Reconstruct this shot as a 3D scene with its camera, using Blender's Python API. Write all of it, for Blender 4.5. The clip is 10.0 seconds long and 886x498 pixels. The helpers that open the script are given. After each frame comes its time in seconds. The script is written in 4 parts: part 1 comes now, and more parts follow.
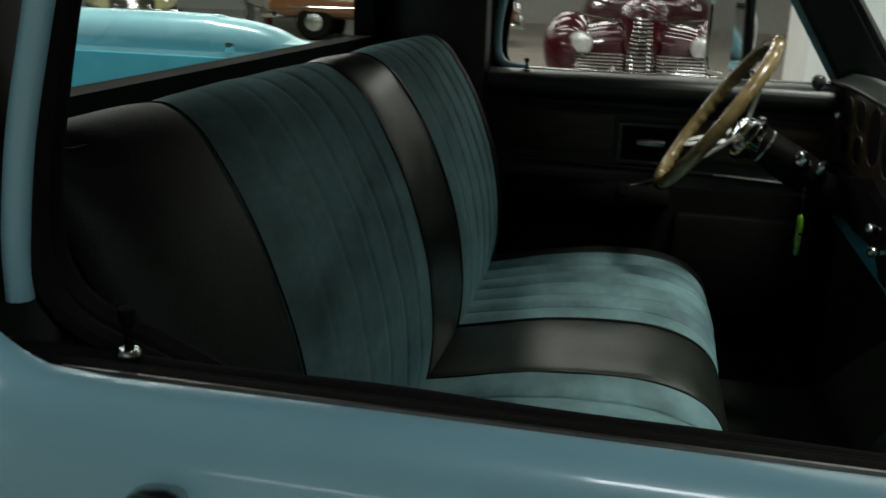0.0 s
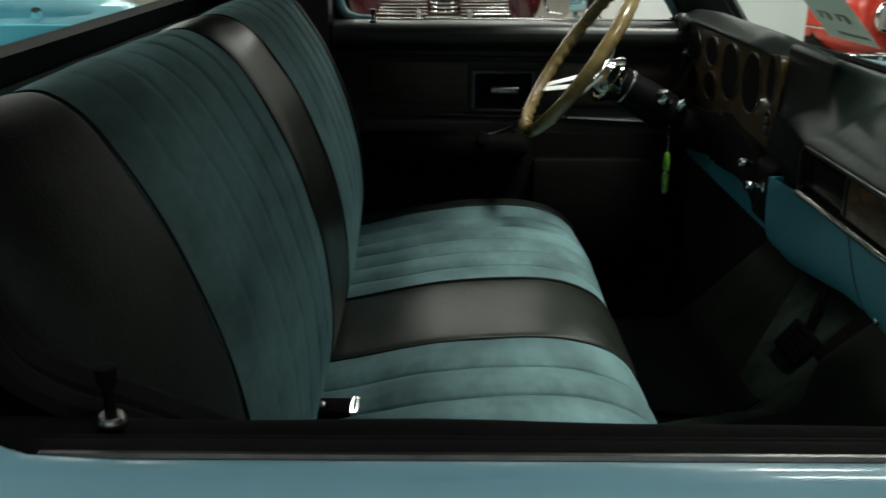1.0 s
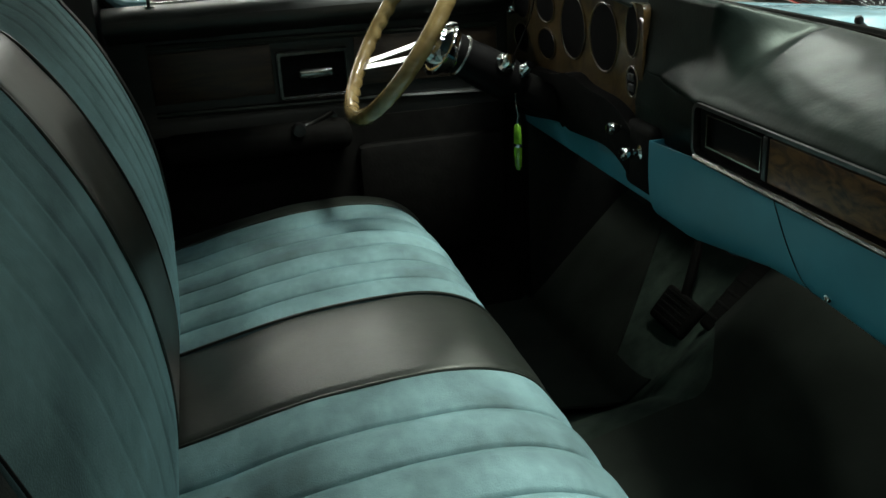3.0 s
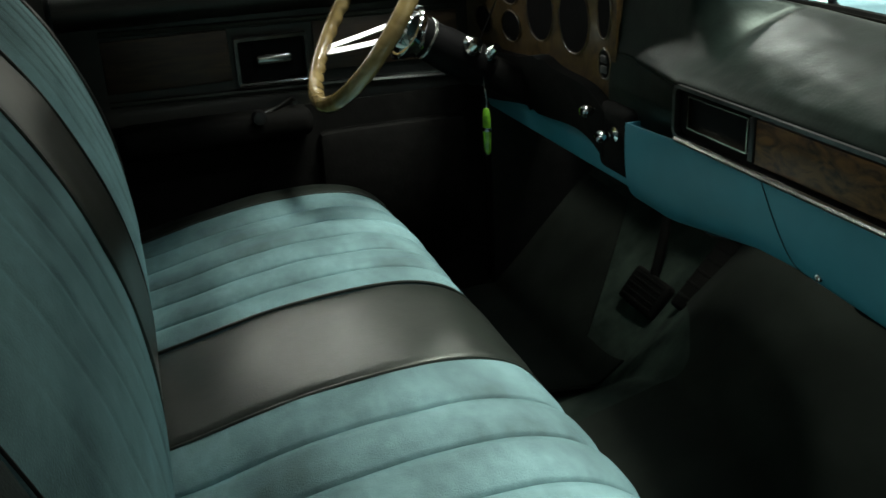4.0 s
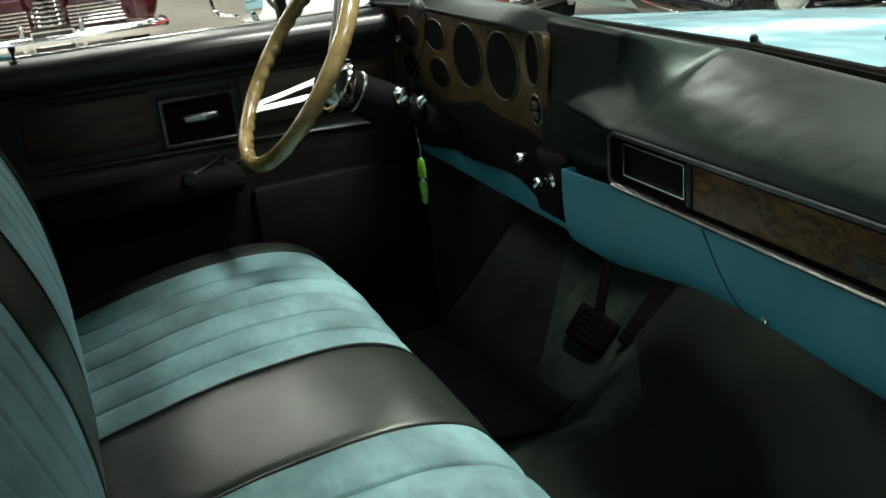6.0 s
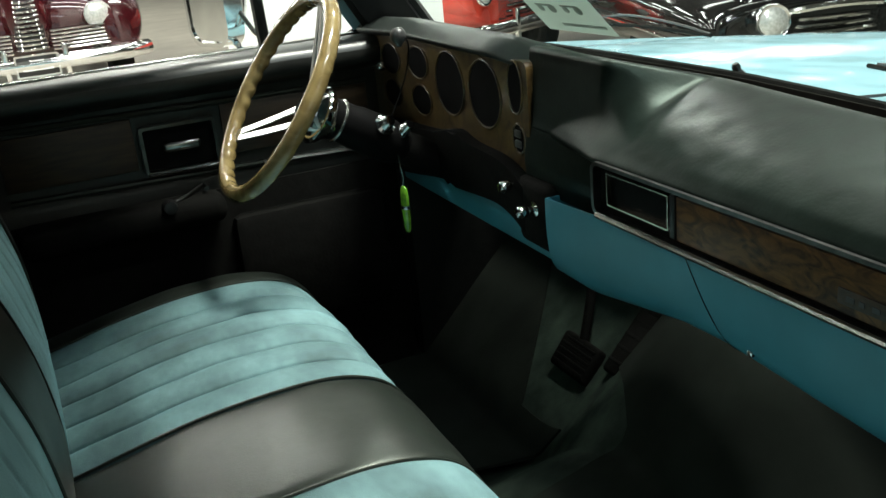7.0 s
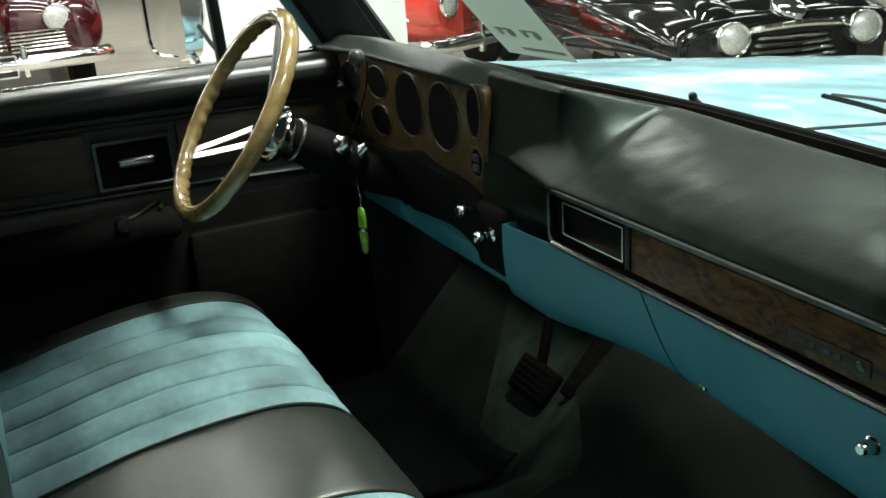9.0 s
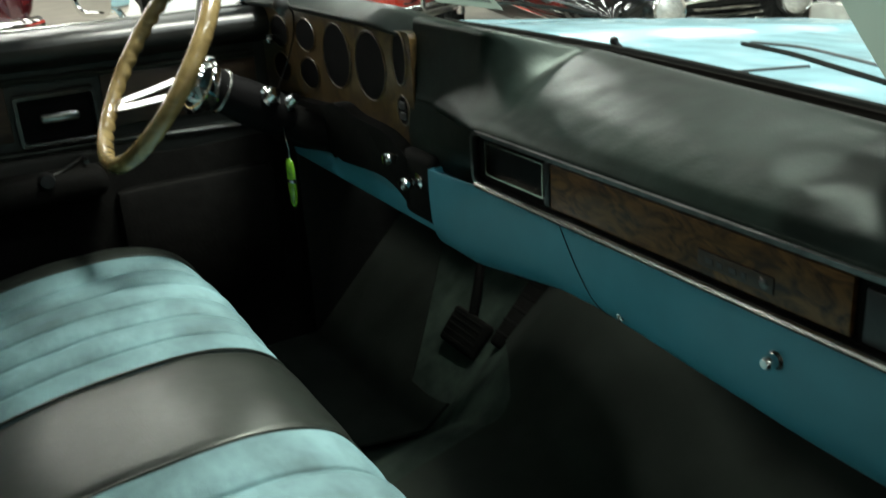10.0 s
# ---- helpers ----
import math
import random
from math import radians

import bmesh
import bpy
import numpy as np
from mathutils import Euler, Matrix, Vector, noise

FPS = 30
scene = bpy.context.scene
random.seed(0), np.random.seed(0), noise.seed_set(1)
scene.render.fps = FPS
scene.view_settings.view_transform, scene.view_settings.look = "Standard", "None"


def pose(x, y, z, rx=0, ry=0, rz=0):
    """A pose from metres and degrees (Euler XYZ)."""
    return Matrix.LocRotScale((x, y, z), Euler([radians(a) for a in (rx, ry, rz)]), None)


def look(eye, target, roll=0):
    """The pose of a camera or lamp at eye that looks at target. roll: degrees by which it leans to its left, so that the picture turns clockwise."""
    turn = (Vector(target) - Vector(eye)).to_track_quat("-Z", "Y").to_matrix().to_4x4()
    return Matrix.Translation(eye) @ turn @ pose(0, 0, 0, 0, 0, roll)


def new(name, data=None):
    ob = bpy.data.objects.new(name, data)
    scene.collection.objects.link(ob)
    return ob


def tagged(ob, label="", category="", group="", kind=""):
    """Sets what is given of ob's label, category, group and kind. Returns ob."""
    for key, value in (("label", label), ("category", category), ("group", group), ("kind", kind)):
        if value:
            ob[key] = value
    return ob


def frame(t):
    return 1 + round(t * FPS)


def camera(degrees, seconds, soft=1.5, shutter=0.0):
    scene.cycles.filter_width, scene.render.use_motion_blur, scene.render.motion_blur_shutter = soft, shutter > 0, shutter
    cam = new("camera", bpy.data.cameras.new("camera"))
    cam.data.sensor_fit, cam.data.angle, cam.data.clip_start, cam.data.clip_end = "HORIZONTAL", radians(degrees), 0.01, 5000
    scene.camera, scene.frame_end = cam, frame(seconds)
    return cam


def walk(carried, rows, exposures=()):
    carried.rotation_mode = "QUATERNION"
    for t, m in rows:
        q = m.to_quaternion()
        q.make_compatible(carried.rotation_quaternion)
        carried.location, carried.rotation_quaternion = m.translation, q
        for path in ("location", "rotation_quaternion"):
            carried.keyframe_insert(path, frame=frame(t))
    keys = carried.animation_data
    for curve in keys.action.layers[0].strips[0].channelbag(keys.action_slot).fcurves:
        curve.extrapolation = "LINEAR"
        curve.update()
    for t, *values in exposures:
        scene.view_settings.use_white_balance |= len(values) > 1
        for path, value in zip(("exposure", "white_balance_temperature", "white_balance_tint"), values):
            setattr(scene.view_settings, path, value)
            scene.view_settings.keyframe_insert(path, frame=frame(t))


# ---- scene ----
cam = camera(50.0, 10.0, shutter=0.5)

PATH = [
    (0, (0.398, -1.335, 1.457), (0.0, 0.542, 0.895), 2.0),
    (0.5, (0.318, -1.298, 1.46), (0.125, 0.594, 0.841), -0.5),
    (1, (0.271, -1.265, 1.46), (0.271, 0.623, 0.801), 0.3),
    (1.5, (0.242, -1.215, 1.456), (0.433, 0.671, 0.817), 0.9),
    (2, (0.228, -1.133, 1.445), (0.542, 0.733, 0.798), -1.4),
    (2.5, (0.212, -1.054, 1.432), (0.604, 0.782, 0.741), -2.8),
    (3.8, (0.173, -0.972, 1.432), (0.675, 0.811, 0.677), -3.6),
    (4, (0.157, -0.969, 1.435), (0.703, 0.796, 0.671), -3.4),
    (4.5, (0.151, -0.961, 1.447), (0.747, 0.783, 0.67), -3.2),
    (5, (0.145, -0.947, 1.451), (0.779, 0.787, 0.682), -3.8),
    (5.5, (0.154, -0.942, 1.462), (0.806, 0.793, 0.712), -5.2),
    (7, (0.176, -0.925, 1.475), (0.89, 0.813, 0.788), -5.7),
    (7.5, (0.181, -0.914, 1.481), (0.904, 0.821, 0.799), -5.4),
    (8, (0.185, -0.908, 1.485), (0.922, 0.82, 0.799), -4.7),
    (8.5, (0.192, -0.906, 1.489), (0.942, 0.812, 0.793), -4.5),
    (9, (0.194, -0.914, 1.492), (0.98, 0.796, 0.815), -4.3),
    (9.5, (0.2, -0.924, 1.481), (1.031, 0.768, 0.813), -3.9),
    (10, (0.205, -0.943, 1.449), (1.082, 0.702, 0.725), -3.7),
]
walk(cam, [(t, look(eye, target, roll)) for t, eye, target, roll in PATH], [(0.0, -1.5), (1.0, -1.1), (2.5, -0.55), (4.5, -0.3), (7.0, 0.0), (10.0, 0.0)])

# ---- world, lamps ----
world = bpy.data.worlds.new("hall_world")
scene.world = world
world.use_nodes = True
world.node_tree.nodes["Background"].inputs[0].default_value = (0.75, 0.85, 0.8, 1)
world.node_tree.nodes["Background"].inputs[1].default_value = 0.02

GROUND = 0.12
HALL = (-16.0, 27.0, -8.0, 26.0, 4.6)
# Mostly fill lamps added out of view, each set to light one area.
LAMP_ROWS = [(1.6, 0.0, 215), (4.2, -0.8, 14), (2.3, 1.7, 52), (-1.5, 0.6, 300), (-1.5, -7.0, 25), (2.2, -7.0, 40), (1.5, -1.9, 80), (-0.6, 6.0, 90), (1.9, 4.4, 230)]
# Unseen far lamps, added for highlights on the hood.
LAMP_ROWS += [(x, y, 24) for x in (15.6, 19.0, 22.4) for y in (7.2, 10.0, 13.5, 17.0, 20.5)]
LAMP_ROWS += [(x, y, (90 if x < 0 and y < 5 and x > -4 else (40 if y < 5 else 120) if x < -4 else 100) if x < 4 else (22 if x < 6 else 40)) for x in (-8.5, -5.2, -1.9, 1.9, 5.3, 8.7, 12.1) for y in (4.4, 7.2, 10.0, 13.5, 17.0) if (x, y) != (1.9, 4.4)]
for lx, ly, watts in LAMP_ROWS:
    lamp = bpy.data.lights.new("tube_or_fill", "AREA")
    lamp.shape, lamp.size, lamp.size_y, lamp.energy = "RECTANGLE", 2.4 if abs(ly) > 1.8 else 0.9, 0.25, watts
    # the added lamps on the passenger side are cooler
    lamp.color = (0.955, 0.985, 0.905) if ly > -1 else (0.88, 0.97, 1.0)
    tagged(new("tube_or_fill", lamp)).matrix_world = pose(lx, ly, 4.38, 0, 0, 0)


# ---- materials ----
def material(name, colour, rough=0.5, metal=0.0, scale=20.0, vary=0.15, bump=0.0, bump_scale=None, coat=0.0, sheen=0.0, stretch=(1, 1, 1), second=None, mix_range=(0.35, 0.7), detail=6.0, distortion=0.0, rough_vary=0.08, cloud=None):
    m = bpy.data.materials.new(name)
    m.use_nodes = True
    nt = m.node_tree
    b = nt.nodes["Principled BSDF"]
    co = nt.nodes.new("ShaderNodeTexCoord")
    mp = nt.nodes.new("ShaderNodeMapping")
    mp.inputs["Scale"].default_value = stretch
    nt.links.new(co.outputs["Object"], mp.inputs["Vector"])
    fine = nt.nodes.new("ShaderNodeTexNoise")
    fine.inputs["Scale"].default_value, fine.inputs["Detail"].default_value, fine.inputs["Distortion"].default_value = scale, detail, distortion
    nt.links.new(mp.outputs[0], fine.inputs["Vector"])
    large = nt.nodes.new("ShaderNodeTexNoise")
    large.inputs["Scale"].default_value, large.inputs["Detail"].default_value = scale * 0.12, 3.0
    nt.links.new(mp.outputs[0], large.inputs["Vector"])
    ramp = nt.nodes.new("ShaderNodeMapRange")
    ramp.inputs[1].default_value, ramp.inputs[2].default_value = mix_range
    nt.links.new(fine.outputs["Fac"], ramp.inputs[0])
    mix = nt.nodes.new("ShaderNodeMix")
    mix.data_type = "RGBA"
    dark = second or tuple(c * (1 - vary) for c in colour)
    light = colour if second else tuple(min(1, c * (1 + vary)) for c in colour)
    mix.inputs[6].default_value, mix.inputs[7].default_value = (*dark, 1), (*light, 1)
    nt.links.new(ramp.outputs[0], mix.inputs[0])
    tone = nt.nodes.new("ShaderNodeMix")
    tone.data_type, tone.blend_type = "RGBA", "MULTIPLY"
    tone.inputs[0].default_value = 1.0
    grey = nt.nodes.new("ShaderNodeMapRange")
    grey.inputs[1].default_value, grey.inputs[2].default_value, grey.inputs[3].default_value, grey.inputs[4].default_value = 0.3, 0.7, 1 - (cloud or vary), 1 + (cloud or vary) * 0.5
    nt.links.new(large.outputs["Fac"], grey.inputs[0])
    nt.links.new(mix.outputs[2], tone.inputs[6])
    nt.links.new(grey.outputs[0], tone.inputs[7])
    nt.links.new(tone.outputs[2], b.inputs["Base Color"])
    rr = nt.nodes.new("ShaderNodeMapRange")
    rr.inputs[3].default_value, rr.inputs[4].default_value = max(0.02, rough - rough_vary), min(1, rough + rough_vary)
    nt.links.new(large.outputs["Fac"], rr.inputs[0])
    nt.links.new(rr.outputs[0], b.inputs["Roughness"])
    b.inputs["Metallic"].default_value = metal
    b.inputs["Coat Weight"].default_value = coat
    b.inputs["Coat Roughness"].default_value = 0.08 if "blue_paint" in name else 0.04
    b.inputs["Sheen Weight"].default_value = sheen
    if sheen:
        b.inputs["Sheen Roughness"].default_value = 0.4
        b.inputs["Sheen Tint"].default_value = (0.45, 0.88, 0.95, 1)
    if bump:
        bn = nt.nodes.new("ShaderNodeTexNoise")
        bn.inputs["Scale"].default_value, bn.inputs["Detail"].default_value = bump_scale or scale * 4, 4.0
        nt.links.new(mp.outputs[0], bn.inputs["Vector"])
        bp = nt.nodes.new("ShaderNodeBump")
        bp.inputs["Strength"].default_value, bp.inputs["Distance"].default_value = bump, 0.003
        nt.links.new(bn.outputs["Fac"], bp.inputs["Height"])
        nt.links.new(bp.outputs[0], b.inputs["Normal"])
    return m


def satin(name, level, tint):
    b = M[name].node_tree.nodes["Principled BSDF"]
    b.inputs["Specular IOR Level"].default_value = level
    b.inputs["Specular Tint"].default_value = (*tint, 1)


def glass(name, colour=(0.93, 0.98, 0.96)):
    m = bpy.data.materials.new(name)
    m.use_nodes = True
    nt = m.node_tree
    out = nt.nodes["Material Output"]
    tr = nt.nodes.new("ShaderNodeBsdfTransparent")
    tr.inputs[0].default_value = (*colour, 1)
    gl = nt.nodes.new("ShaderNodeBsdfGlossy")
    gl.inputs["Roughness"].default_value = 0.02
    sh = nt.nodes.new("ShaderNodeMixShader")
    sh.inputs[0].default_value = 0.05
    nt.links.new(tr.outputs[0], sh.inputs[1])
    nt.links.new(gl.outputs[0], sh.inputs[2])
    nt.links.new(sh.outputs[0], out.inputs["Surface"])
    return m


M = {}
M["velour"] = material("velour_blue", (0.197, 0.345, 0.352), 0.88, scale=90, vary=0.10, cloud=0.6, bump=0.4, bump_scale=800, sheen=0.65, stretch=(1, 0.6, 1))
M["vinyl"] = material("black_vinyl", (0.020, 0.0245, 0.020), 0.335, scale=60, vary=0.2, bump=0.08, bump_scale=420)
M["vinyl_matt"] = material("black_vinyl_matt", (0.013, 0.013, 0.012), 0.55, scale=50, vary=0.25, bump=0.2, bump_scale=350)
M["dash_vinyl"] = material("dash_vinyl", (0.011, 0.0165, 0.0135), 0.31, scale=35, vary=0.25, bump=0.07, bump_scale=210)
M["door_vinyl"] = material("door_vinyl", (0.013, 0.014, 0.012), 0.42, scale=40, vary=0.25, bump=0.1, bump_scale=300)
# Paler, shinier copy of the dash vinyl, standing in for light on the brow.
M["brow"] = material("lit_brow_vinyl", (0.030, 0.036, 0.032), 0.40, scale=35, vary=0.25, bump=0.06, bump_scale=210)
M["paint"] = material("light_blue_paint", (0.31, 0.58, 0.67), 0.30, scale=9, vary=0.05, coat=0.9)
M["dash_paint"] = material("teal_dash_paint", (0.060, 0.30, 0.385), 0.42, scale=12, vary=0.06, coat=0.1)
M["chrome"] = material("chrome", (0.78, 0.79, 0.78), 0.09, 1.0, scale=30, vary=0.05, rough_vary=0.04)
M["dull_chrome"] = material("worn_chrome", (0.50, 0.50, 0.47), 0.24, 1.0, scale=40, vary=0.15)
M["spoke"] = material("brushed_spoke", (0.80, 0.80, 0.78), 0.30, 1.0, scale=60, vary=0.06)
M["dark_trim"] = material("dark_worn_metal", (0.20, 0.20, 0.19), 0.32, 1.0, scale=60, vary=0.2)
M["bezel_metal"] = material("blackened_metal", (0.13, 0.13, 0.12), 0.33, 1.0, scale=60, vary=0.25)
M["warm_chrome"] = material("warm_chrome", (0.62, 0.55, 0.42), 0.20, 1.0, scale=40, vary=0.12)
M["sheen_sill_vinyl"] = material("sheen_sill_vinyl", (0.032, 0.034, 0.031), 0.37, scale=40, vary=0.25, bump=0.08, bump_scale=240)
M["burl"] = material("burl_wood", (0.21, 0.102, 0.030), 0.42, scale=44, vary=0.3, second=(0.040, 0.018, 0.006), distortion=1.8, coat=0.03, mix_range=(0.36, 0.62), stretch=(1, 0.55, 1.3), cloud=0.4)
M["cluster_burl"] = material("cluster_burl", (0.132, 0.084, 0.027), 0.30, scale=26, vary=0.3, second=(0.045, 0.026, 0.010), distortion=1.6, coat=0.9, mix_range=(0.3, 0.65))
M["door_wood"] = material("door_woodgrain", (0.062, 0.040, 0.021), 0.42, scale=14, vary=0.3, second=(0.025, 0.015, 0.009), stretch=(1, 6, 9), distortion=0.8)
M["wheel_wood"] = material("tan_wheel_rim", (0.37, 0.275, 0.115), 0.20, scale=28, vary=0.2, second=(0.20, 0.14, 0.052), stretch=(1, 1, 1), coat=0.8, distortion=1.0)
M["black"] = material("black_plastic", (0.012, 0.012, 0.012), 0.38, scale=40, vary=0.2, bump=0.1)
M["rubber"] = material("black_rubber", (0.0085, 0.0085, 0.0075), 0.75, scale=40, vary=0.2, bump=0.2)
M["trough"] = material("matt_dark_trough", (0.008, 0.0072, 0.006), 0.85, scale=30, vary=0.3)
M["gauge"] = material("gauge_face", (0.005, 0.005, 0.005), 0.5, scale=40, vary=0.2)
# Strong blotches in the carpet tone paint in lit and shaded floor patches.
M["carpet"] = material("dark_carpet", (0.058, 0.084, 0.064), 0.95, scale=18, vary=0.2, second=(0.026, 0.038, 0.030), cloud=0.7, bump=0.25, bump_scale=300)
M["mat"] = material("floor_mat", (0.022, 0.027, 0.022), 0.95, scale=9, vary=0.25, bump=0.05, bump_scale=260)
M["grey_knob"] = material("grey_knob", (0.06, 0.06, 0.058), 0.3, scale=30, vary=0.1)
M["concrete"] = material("hall_floor", (0.36, 0.33, 0.28), 0.32, scale=3, vary=0.15, bump=0.05, coat=0.2)
M["wall"] = material("hall_wall", (0.72, 0.72, 0.66), 0.8, scale=6, vary=0.05)
M["white"] = material("white_board", (0.88, 0.88, 0.86), 0.5, scale=8, vary=0.04)
M["ceiling"] = material("hall_ceiling", (0.13, 0.13, 0.125), 0.9, scale=2, vary=0.1)
M["maroon"] = material("maroon_paint", (0.036, 0.0035, 0.0055), 0.2, scale=6, vary=0.06, coat=1.0)
M["red"] = material("red_paint", (0.52, 0.035, 0.018), 0.25, scale=6, vary=0.06, coat=1.0)
M["car_black"] = material("black_paint", (0.006, 0.006, 0.006), 0.12, scale=6, vary=0.06, coat=1.0)
M["brown"] = material("brown_paint", (0.22, 0.085, 0.03), 0.25, scale=6, vary=0.06, coat=1.0)
M["cream"] = material("cream_paint", (0.66, 0.62, 0.50), 0.25, scale=6, vary=0.05, coat=1.0)
M["yellow"] = material("pale_yellow_paint", (0.55, 0.50, 0.22), 0.25, scale=6, vary=0.05, coat=1.0)
M["car_glass"] = material("dark_car_glass", (0.02, 0.025, 0.025), 0.06, scale=6, vary=0.1, coat=0.5)
M["lens"] = material("lamp_lens", (0.62, 0.64, 0.62), 0.12, 0.35, scale=60, vary=0.2, bump=0.4, bump_scale=120, coat=1.0)
M["paper"] = material("paper_sheet", (0.52, 0.58, 0.54), 0.7, scale=8, vary=0.04)
M["ink"] = material("grey_ink", (0.58, 0.62, 0.59), 0.7, scale=30, vary=0.2)
for key, through_colour in (("paper", (0.55, 0.62, 0.57, 1)), ("ink", (0.9, 0.92, 0.9, 1))):
    nt = M[key].node_tree
    tl = nt.nodes.new("ShaderNodeBsdfTranslucent" if key == "paper" else "ShaderNodeBsdfTransparent")
    tl.inputs[0].default_value = through_colour
    mx = nt.nodes.new("ShaderNodeMixShader")
    mx.inputs[0].default_value = 0.5
    nt.links.new(nt.nodes["Principled BSDF"].outputs[0], mx.inputs[1])
    nt.links.new(tl.outputs[0], mx.inputs[2])
    nt.links.new(mx.outputs[0], nt.nodes["Material Output"].inputs["Surface"])
M["green"] = material("green_fob", (0.13, 0.34, 0.02), 0.25, scale=60, vary=0.35, coat=0.6)
M["glass"] = glass("clear_glass")
satin("brow", 0.55, (0.9, 1.0, 0.95))
satin("dash_vinyl", 0.115, (0.74, 1.0, 0.84))
satin("vinyl", 0.45, (0.92, 1.0, 0.90))
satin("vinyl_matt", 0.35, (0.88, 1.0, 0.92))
satin("burl", 0.3, (1, 1, 1))
satin("carpet", 0.08, (1, 1, 1))
satin("mat", 0.06, (1, 1, 1))
satin("gauge", 0.05, (1, 1, 1))
satin("trough", 0.1, (1, 0.9, 0.8))
satin("rubber", 0.05, (1, 1, 1))
satin("sheen_sill_vinyl", 1.0, (1, 1, 0.96))
satin("door_vinyl", 0.6, (1, 1, 0.95))
satin("car_black", 0.08, (1, 1, 1))
satin("maroon", 0.2, (1, 1, 1))
M["tube"] = bpy.data.materials.new("tube_glow")
M["tube"].use_nodes = True
M["tube"].node_tree.nodes["Principled BSDF"].inputs["Emission Color"].default_value = (0.9, 1, 0.92, 1)
M["tube"].node_tree.nodes["Principled BSDF"].inputs["Emission Strength"].default_value = 6.0


# ---- mesh helpers ----
def part(name, bm, mat, parent=None, label="", smooth=True, auto=40):
    bmesh.ops.recalc_face_normals(bm, faces=bm.faces)
    me = bpy.data.meshes.new(name)
    bm.to_mesh(me)
    bm.free()
    me.materials.append(M[mat])
    for p in me.polygons:
        p.use_smooth = smooth
    if smooth:
        me.set_sharp_from_angle(angle=radians(auto))
    ob = new(name, me)
    if parent is not None:
        ob.parent = parent
    if label:
        ob["label"] = label
    return ob


def thing(name, label, category, group="", at=(0, 0, 0), kind=""):
    ob = new(name)
    ob.location = at
    ob.empty_display_size = 0.1
    return tagged(ob, label, category, group, kind)


def box(x0, x1, y0, y1, z0, z1, bevel=0.0, bm=None, seg=2):
    bm = bm or bmesh.new()
    r = bmesh.ops.create_cube(bm, size=1.0, matrix=Matrix.Translation(((x0 + x1) / 2, (y0 + y1) / 2, (z0 + z1) / 2)) @ Matrix.Diagonal((abs(x1 - x0), abs(y1 - y0), abs(z1 - z0), 1)))
    if bevel:
        vs = set(r["verts"])
        es = [e for e in bm.edges if e.verts[0] in vs and e.verts[1] in vs]
        bmesh.ops.bevel(bm, geom=es, offset=bevel, segments=seg, profile=0.5, affect="EDGES")
    return bm


def tube(points, radius, sides=10, bm=None, closed=False, radii=None):
    bm = bm or bmesh.new()
    pts = [Vector(p) for p in points]
    n = len(pts)
    rings = []
    up = None
    for i, p in enumerate(pts):
        a = pts[(i - 1) % n] if (closed or i > 0) else p
        c = pts[(i + 1) % n] if (closed or i < n - 1) else p
        d = (c - a).normalized()
        if up is None:
            up = Vector((0, 0, 1)) if abs(d.z) < 0.9 else Vector((1, 0, 0))
        s = d.cross(up).normalized()
        u = s.cross(d).normalized()
        up = u
        r = radii[i] if radii else radius
        rings.append([bm.verts.new(p + r * (math.cos(2 * math.pi * k / sides) * s + math.sin(2 * math.pi * k / sides) * u)) for k in range(sides)])
    for i in range(n if closed else n - 1):
        a, c = rings[i], rings[(i + 1) % n]
        for k in range(sides):
            bm.faces.new((a[k], a[(k + 1) % sides], c[(k + 1) % sides], c[k]))
    if not closed:
        bm.faces.new(rings[0][::-1])
        bm.faces.new(rings[-1])
    return bm


def lathe(profile, m=None, sides=24, bm=None):
    """Turns (radius, height) pairs round the z axis of the pose m."""
    bm = bm or bmesh.new()
    m = m or Matrix()
    rings = []
    for r, h in profile:
        rings.append([bm.verts.new(m @ Vector((r * math.cos(2 * math.pi * k / sides), r * math.sin(2 * math.pi * k / sides), h))) for k in range(sides)])
    for a, c in zip(rings, rings[1:]):
        for k in range(sides):
            bm.faces.new((a[k], a[(k + 1) % sides], c[(k + 1) % sides], c[k]))
    if profile[0][0] > 1e-5:
        bm.faces.new(rings[0][::-1])
    if profile[-1][0] > 1e-5:
        bm.faces.new(rings[-1])
    bmesh.ops.remove_doubles(bm, verts=bm.verts, dist=1e-6)
    return bm


def grid(rows, bm=None):
    """A sheet of quads through rows of points."""
    bm = bm or bmesh.new()
    vs = [[bm.verts.new(p) for p in row] for row in rows]
    for a, c in zip(vs, vs[1:]):
        for k in range(len(a) - 1):
            bm.faces.new((a[k], a[k + 1], c[k + 1], c[k]))
    return bm


def thick(bm, amount):
    bmesh.ops.recalc_face_normals(bm, faces=bm.faces)
    bmesh.ops.solidify(bm, geom=bm.faces[:], thickness=amount)
    return bm


def prism(outline, y0, y1, bm=None, bevel=0.0):
    """A solid of an (x, z) outline from y0 to y1."""
    bm = bm or bmesh.new()
    a = [bm.verts.new((x, y0, z)) for x, z in outline]
    c = [bm.verts.new((x, y1, z)) for x, z in outline]
    n = len(outline)
    bm.faces.new(a)
    bm.faces.new(c[::-1])
    for k in range(n):
        bm.faces.new((a[k], a[(k + 1) % n], c[(k + 1) % n], c[k]))
    if bevel:
        bmesh.ops.bevel(bm, geom=bm.edges[:], offset=bevel, segments=2, profile=0.5, affect="EDGES")
    return bm


